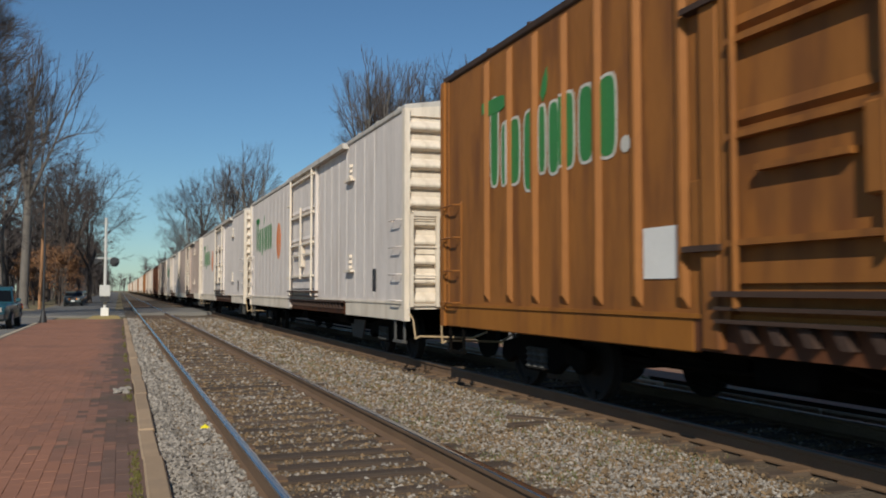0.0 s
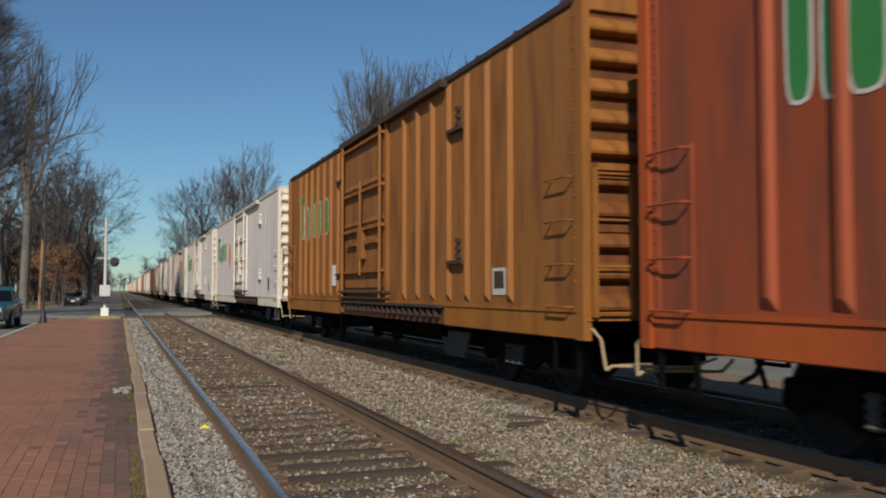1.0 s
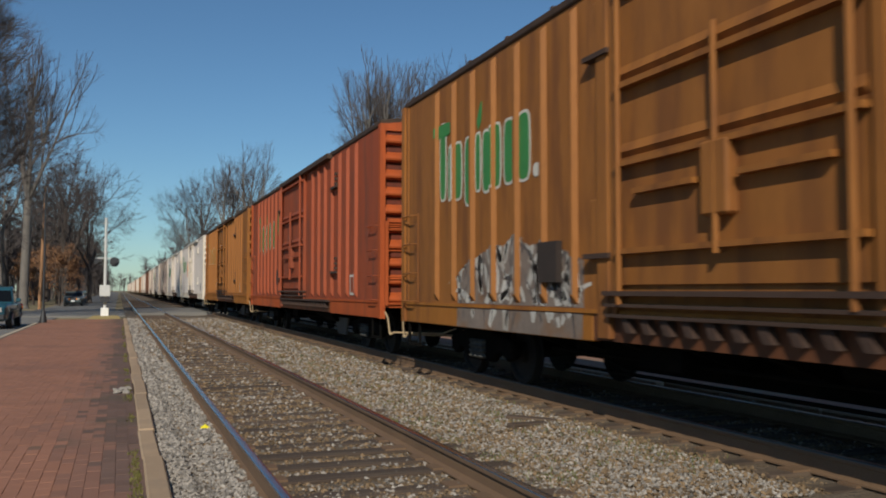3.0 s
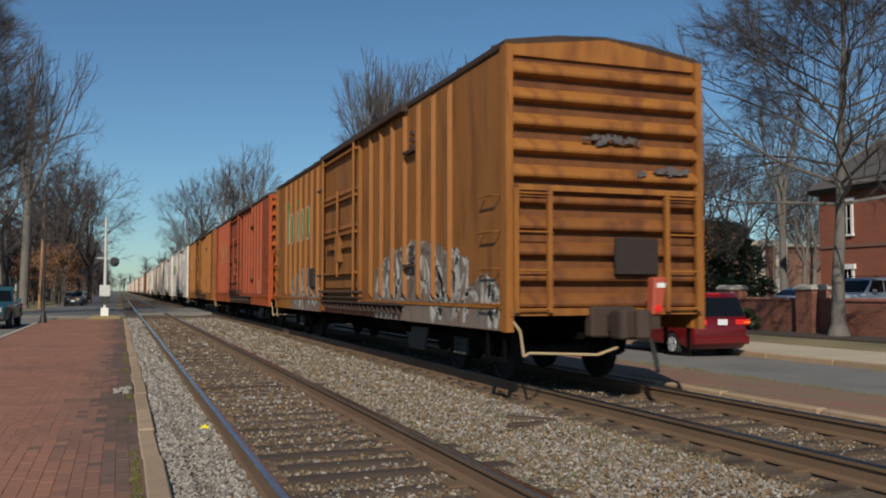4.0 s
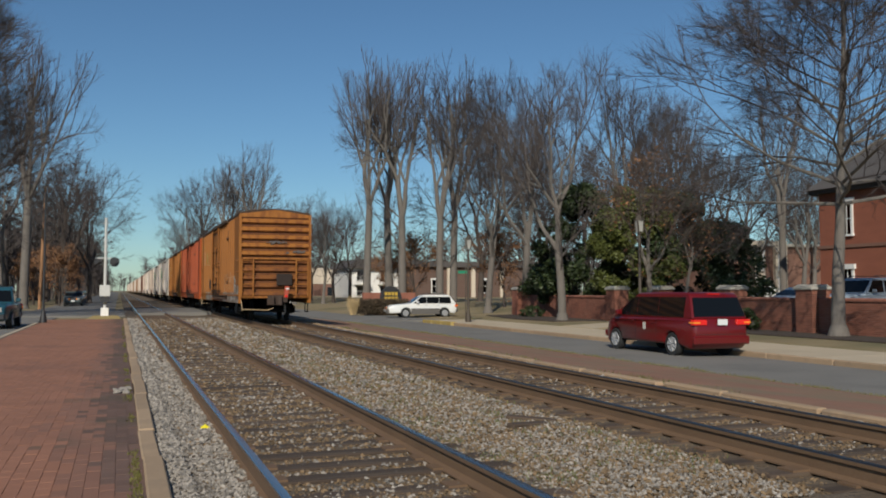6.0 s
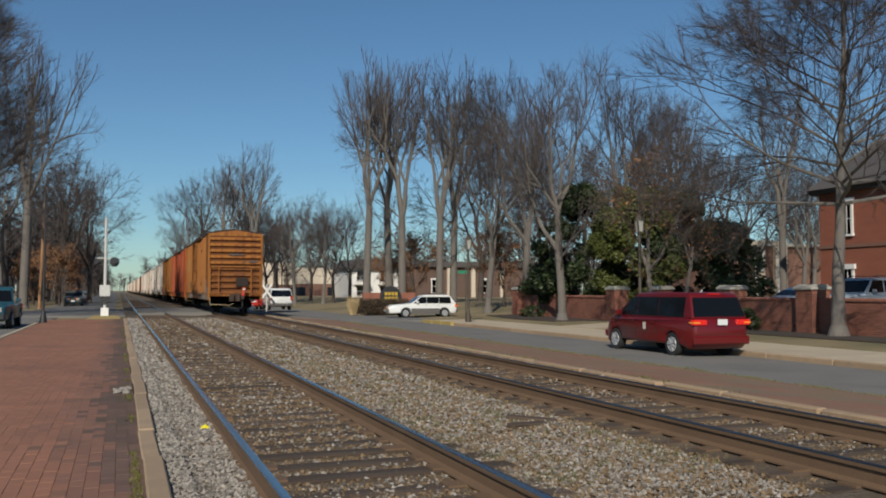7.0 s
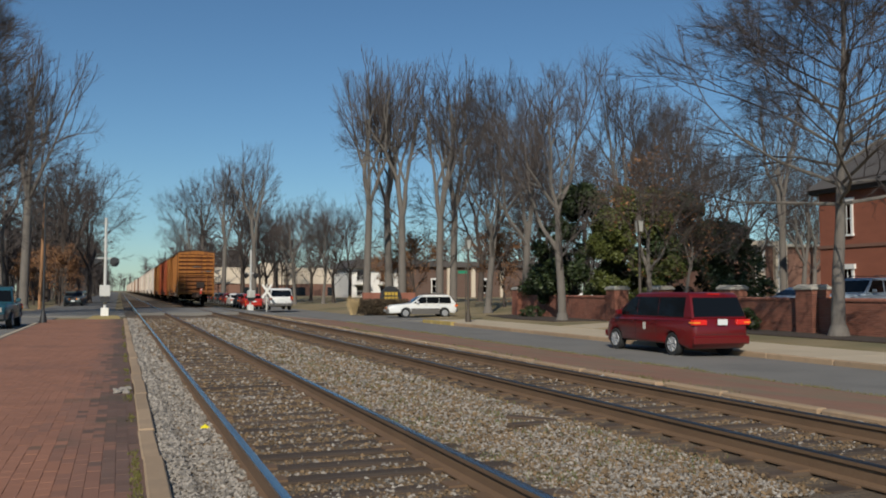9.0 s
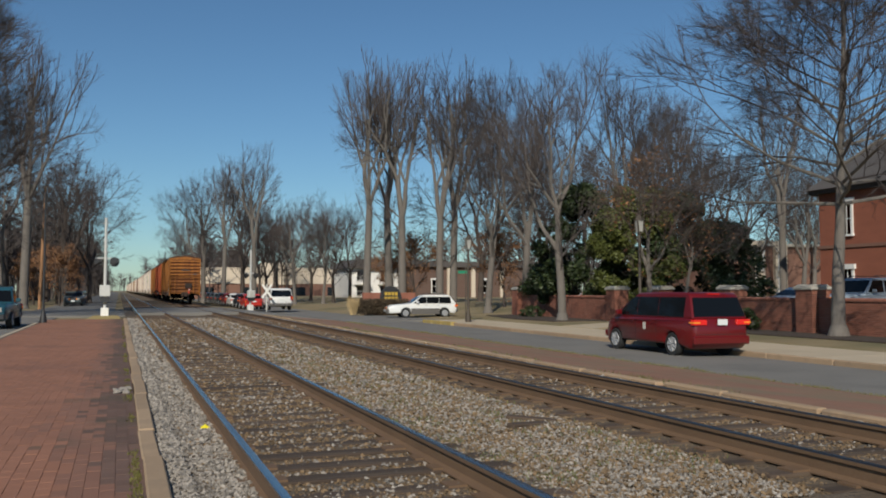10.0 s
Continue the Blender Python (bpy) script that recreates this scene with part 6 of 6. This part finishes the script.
def build_street():
    minivan(pose(15.68, 20.2, ROAD_Z + 0.004))
    wagon(pose(21.3, 55.6, ROAD_Z + 0.05, 0, 0, 83))
    suv(pose(12.7, 73.5, -0.25), C_WHITE, "white sport utility vehicle seen from behind at the crossing")
    sedan(pose(11.3, 79.3, -0.3), C_SRED, "small red car at the crossing")
    pickup(pose(-4.75, 41.7, -0.07, 0, 0, 180), C_TEAL, "teal pickup truck facing along the platform")
    sedan(pose(-4.0, 92, -0.04, 0, 0, 180), C_GREY, "grey-green sedan parked at the kerb")
    for k in range(4):
        sedan(pose(-4.3 - 0.1 * k, 99 + k * 6.6, -0.04, 0, 0, 180), (C_DARK, C_SRED2, C_DARK, C_GREY)[k], ("dark parked sedan at the street kerb", "dull red parked sedan at the street kerb", "dark parked sedan at the street kerb", "grey-green parked sedan at the street kerb")[k])
    for k in range(9):
        sedan(pose(11.5 + 0.1 * k, 86 + k * 6.4, -0.3, 0, 0, 0), (C_DARK, C_WHITE, C_SRED2, C_DARK, C_GREY, C_DARK, C_DARK, C_SRED2, C_GREY)[k], ("dark parked sedan at the street kerb", "white parked sedan at the street kerb", "dull red parked sedan at the street kerb", "dark parked sedan at the street kerb", "grey-green parked sedan at the street kerb", "dark parked sedan at the street kerb", "dark parked sedan at the street kerb", "dull red parked sedan at the street kerb", "grey-green parked sedan at the street kerb")[k])
    suv(pose(36.0, 32.6, 0.2, 0, 0, 92), C_SILVER, "blue-silver vehicle parked behind the wall")
    sedan(pose(38.0, 39.5, 0.2, 0, 0, 92), C_SILVER, "blue-silver sedan parked behind the wall")
    MOVERS.append(pickup(pose(51.8, 54.9, 0.2, 0, 0, 50.3), C_WHITE, "white pickup truck driving behind the garden wall"))
    lamp_post(17.9, 44.6, WALK_Z, 4.75)
    lamp_post(21.0, 32.5, -0.3, 5.0)
    lamp_post(41, 62, -0.2, 5.0)
    crossing_signal(-0.72, 50.0, 0.08, 5.2, 0, "grey crossing signal mast with a white control box")
    crossing_signal(10.3, 74.6, -0.2, 5.0, 20, "grey crossing signal mast beside the far street")
    xb = thing("crossbuck", "white diagonal crossbuck sign at the level crossing", "sign", at=pose(11.4, 73.0, -0.25))
    part("post", Geo().rod((0, 0, -0.1), (0, 0, 2.2), 0.05), M_GALV, xb)
    for s in (-1, 1):
        part("blade", Geo().prism([(-0.68, -0.09), (0.68, -0.09), (0.68, 0.09), (-0.68, 0.09)], "y", -0.02, 0.02), M_WHITE, xb, at=pose(0, -0.06 * (s + 2), 1.6, 0, s * 55, 0))
    pole = thing("utility_pole", "leaning brown wooden utility pole", "utility pole", at=pose(-5.9, 76, -0.1, 0, 1.6, 0))
    part("shaft", Geo().rod((0, 0, -0.2), (0, 0, 9.8), 0.14, 0.09, 12), M_POLE, pole, smooth=True)
    pole2 = thing("utility_pole", "dark wooden utility pole with a cross arm", "utility pole", at=pose(-6.6, 118, -0.1))
    part("shaft", Geo().rod((0, 0, -0.2), (0, 0, 8.4), 0.16, 0.11, 10), M_BARKD, pole2, smooth=True)
    part("cross_arm", Geo().box(-2.6, 0.2, -0.06, 0.06, 7.7, 7.85), M_BARKD, pole2)
    sp = thing("sign_post", "thin dark street post at the platform edge", "post", at=pose(-2.95, 40.0, 0.08))
    part("post", Geo().rod((0, 0, -0.05), (0, 0, 5.4), 0.045, 0.035, 8).lathe([(0.15, -0.05), (0.13, 0.2), (0.06, 0.5)], 10), M_PLASTIC, sp, smooth=True)
    # corner sign in a brick surround behind a hedge
    sg = thing("monument_sign", "low brick sign wall with a dark arched board", "sign", at=pose(18.6, 63.6, -0.3))
    part("sign_wall", Geo().box(-1.5, 2.6, 0, 0.4, -0.1, 1.55), M_WBRICK, sg, bevel=0.02)
    arc = [(0.6 + 0.85 * math.cos(a), 1.1 + 0.95 * math.sin(a)) for a in np.linspace(0, math.pi, 14)] + [(-0.25, 0.6), (1.45, 0.6)]
    part("sign_board", Geo().prism(arc, "y", -0.15, 0.1), M_PLASTIC, sg, "dark arched sign board")
    for k, z in enumerate((1.35, 1.0)):
        for i in range(4):
            part("sign_bar", Geo().box(0.1 + i * 0.27, 0.3 + i * 0.27, -0.17, -0.15, z, z + 0.24), M_SIGNGOLD, sg, "gold sign lettering bar")
    bd = thing("street_sign", "green street name sign on a post", "sign", at=pose(19.9, 50.0, -0.3))
    part("post", Geo().rod((0, 0, -0.1), (0, 0, 3.2), 0.035), M_LAMPPOST, bd)
    part("blade", Geo().box(-0.5, 0.2, -0.02, 0.02, 2.75, 2.93), M_SIGNGREEN, bd, "green blade")
    yp = thing("ballast_marker", "small yellow plastic scrap on the ballast", "litter", at=pose(0.84, 9.3, 0.02))
    part("scrap", Geo().prism([(-0.045, 0.0), (0.04, 0.0), (0.05, 0.014), (0.02, 0.022), (0.008, 0.045), (-0.012, 0.03), (-0.04, 0.02)], "y", -0.03, 0.03).prism([(-0.03, 0.0), (0.02, 0.0), (0.01, 0.03), (-0.02, 0.026)], "x", -0.02, 0.03), M_YEL, yp, bevel=0.004)


C_SRED, C_SRED2 = carpaint("bright_red_car_paint", (0.45, 0.03, 0.02)), carpaint("dull_red_car_paint", (0.16, 0.02, 0.02))
M_SIGNGOLD = mat("gold_sign_paint", (0.55, 0.36, 0.05), 0.5, vary=0.2, scale=4, fine=30, bump=0)
build_platform()
build_platform_kerb()
build_pavement()
build_wall()
build_houses()
build_backdrop()


def hedge(x0, x1, y0, y1, z, h):
    rng = random.Random(19)
    t = thing("hedge", "clipped brown-green hedge before the brick sign", "hedge", at=pose((x0 + x1) / 2, (y0 + y1) / 2, z))
    a, b = (x1 - x0) / 2, (y1 - y0) / 2
    g = Geo()
    for k in range(9):
        part("stem", Geo().rod((-a + 2 * a * (k + 0.5) / 9, 0, -0.05), (-a + 2 * a * (k + 0.5) / 9 + rng.uniform(-0.2, 0.2), rng.uniform(-0.2, 0.2), h * 0.9), 0.03, 0.012, 5), M_BARKD, t)
    for _ in range(9000):
        p = Vector((rng.uniform(-a, a), rng.uniform(-b, b), rng.uniform(0.02, h * (0.93 + 0.07 * math.sin(rng.uniform(0, 6))))))
        leaf_quad(g, rng, p, rng.uniform(0.04, 0.09))
    part("foliage", g, M_HEDGE, t)


def reeds(x, y, z):
    rng = random.Random(20)
    t = thing("ornamental_grass", "tuft of dry straw-coloured ornamental grass", "grass tuft", at=pose(x, y, z))
    g = Geo()
    for _ in range(420):
        a, r0, l = rng.uniform(0, 6.28), rng.uniform(0, 0.18), rng.uniform(0.1, 0.5)
        h = rng.uniform(0.8, 1.5)
        bx, by = r0 * math.cos(a), r0 * math.sin(a)
        g.add([(bx - 0.012, by, -0.03), (bx + 0.012, by, -0.03), (bx + l * math.cos(a), by + l * math.sin(a), h)], [(0, 1, 2)])
    part("blades", g, M_REED, t, kind="stuff")


build_street()
build_ballast()
build_kerb_moss()
build_verge_grass()
shrub("evergreen_tree", 28.2, 50.5, -0.28, 3.2, 2.9, 8.7, M_LEAF, 34000, "dark glossy evergreen tree behind the wall", 1, 0.125, "tree")
shrub("evergreen_tree", 29.5, 46.0, -0.28, 2.8, 2.8, 8.2, M_LEAFY, 34000, "yellow-green evergreen tree behind the wall", 2, 0.115, "tree")
shrub("evergreen_tree", 31.8, 45.5, -0.28, 2.8, 2.8, 7.9, M_LEAF, 30000, "dark glossy evergreen tree behind the wall", 3, 0.125, "tree")
shrub("evergreen_tree", 33.5, 42.5, -0.28, 2.2, 2.2, 5.6, M_LEAF, 9000, "dark green evergreen shrub behind the wall", 4, 0.15, "shrub")
shrub("evergreen_tree", 27.6, 53.5, -0.28, 1.8, 1.8, 4.6, M_LEAF, 7000, "dark green evergreen shrub behind the wall", 9, 0.15, "shrub")
hedge(16.3, 20.0, 61.4, 62.6, -0.32, 1.15)
reeds(15.9, 61.9, -0.32)
shrub("shrub", 25.2, 30.8, -0.27, 0.55, 0.55, 0.9, M_LEAF, 1200, "small dark shrub at the wall", 6, 0.07)
shrub("shrub", 25.0, 51.0, -0.27, 0.9, 0.9, 0.7, M_LEAF, 1200, "small dark shrub at the wall", 7, 0.07)
shrub("evergreen_tree", 44.0, 36.0, -0.25, 2.0, 2.0, 6.5, M_LEAF, 6000, "dark conical evergreen before the brick house", 8, 0.16, "tree")
build_bricks()


# ---- movement ----
def train_y(t):
    """Rear face of the last car along the track."""
    return -40.7 + 12.5 * t + 0.04 * t * t


def motions():
    steps = [k * 0.5 for k in range(21)]
    for car, wheels, n in TRAIN:
        walk(car, [(t, pose(TRACK_2, train_y(t) + car_y(n), RAIL_Z)) for t in steps])
    truck = MOVERS[0]
    walk(truck, [(t, pose(51.8 - 0.769 * 4.4 * (t - 5.7), 54.9 + 0.639 * 4.4 * (t - 5.7), 0.2, 0, 0, 50.3)) for t in steps])
    for car, wheels, n in TRAIN:
        for w in [o for o in car.children_recursive if o.name.startswith("wheelset")] if n < 8 else ():
            y = w.matrix_basis.translation.y
            walk(w, [(f / FPS, pose(0, y, 0.42, -math.degrees((train_y(f / FPS) + 40.7) / 0.42), 0, 0)) for f in range(int(10 * FPS) + 1)])


motions()
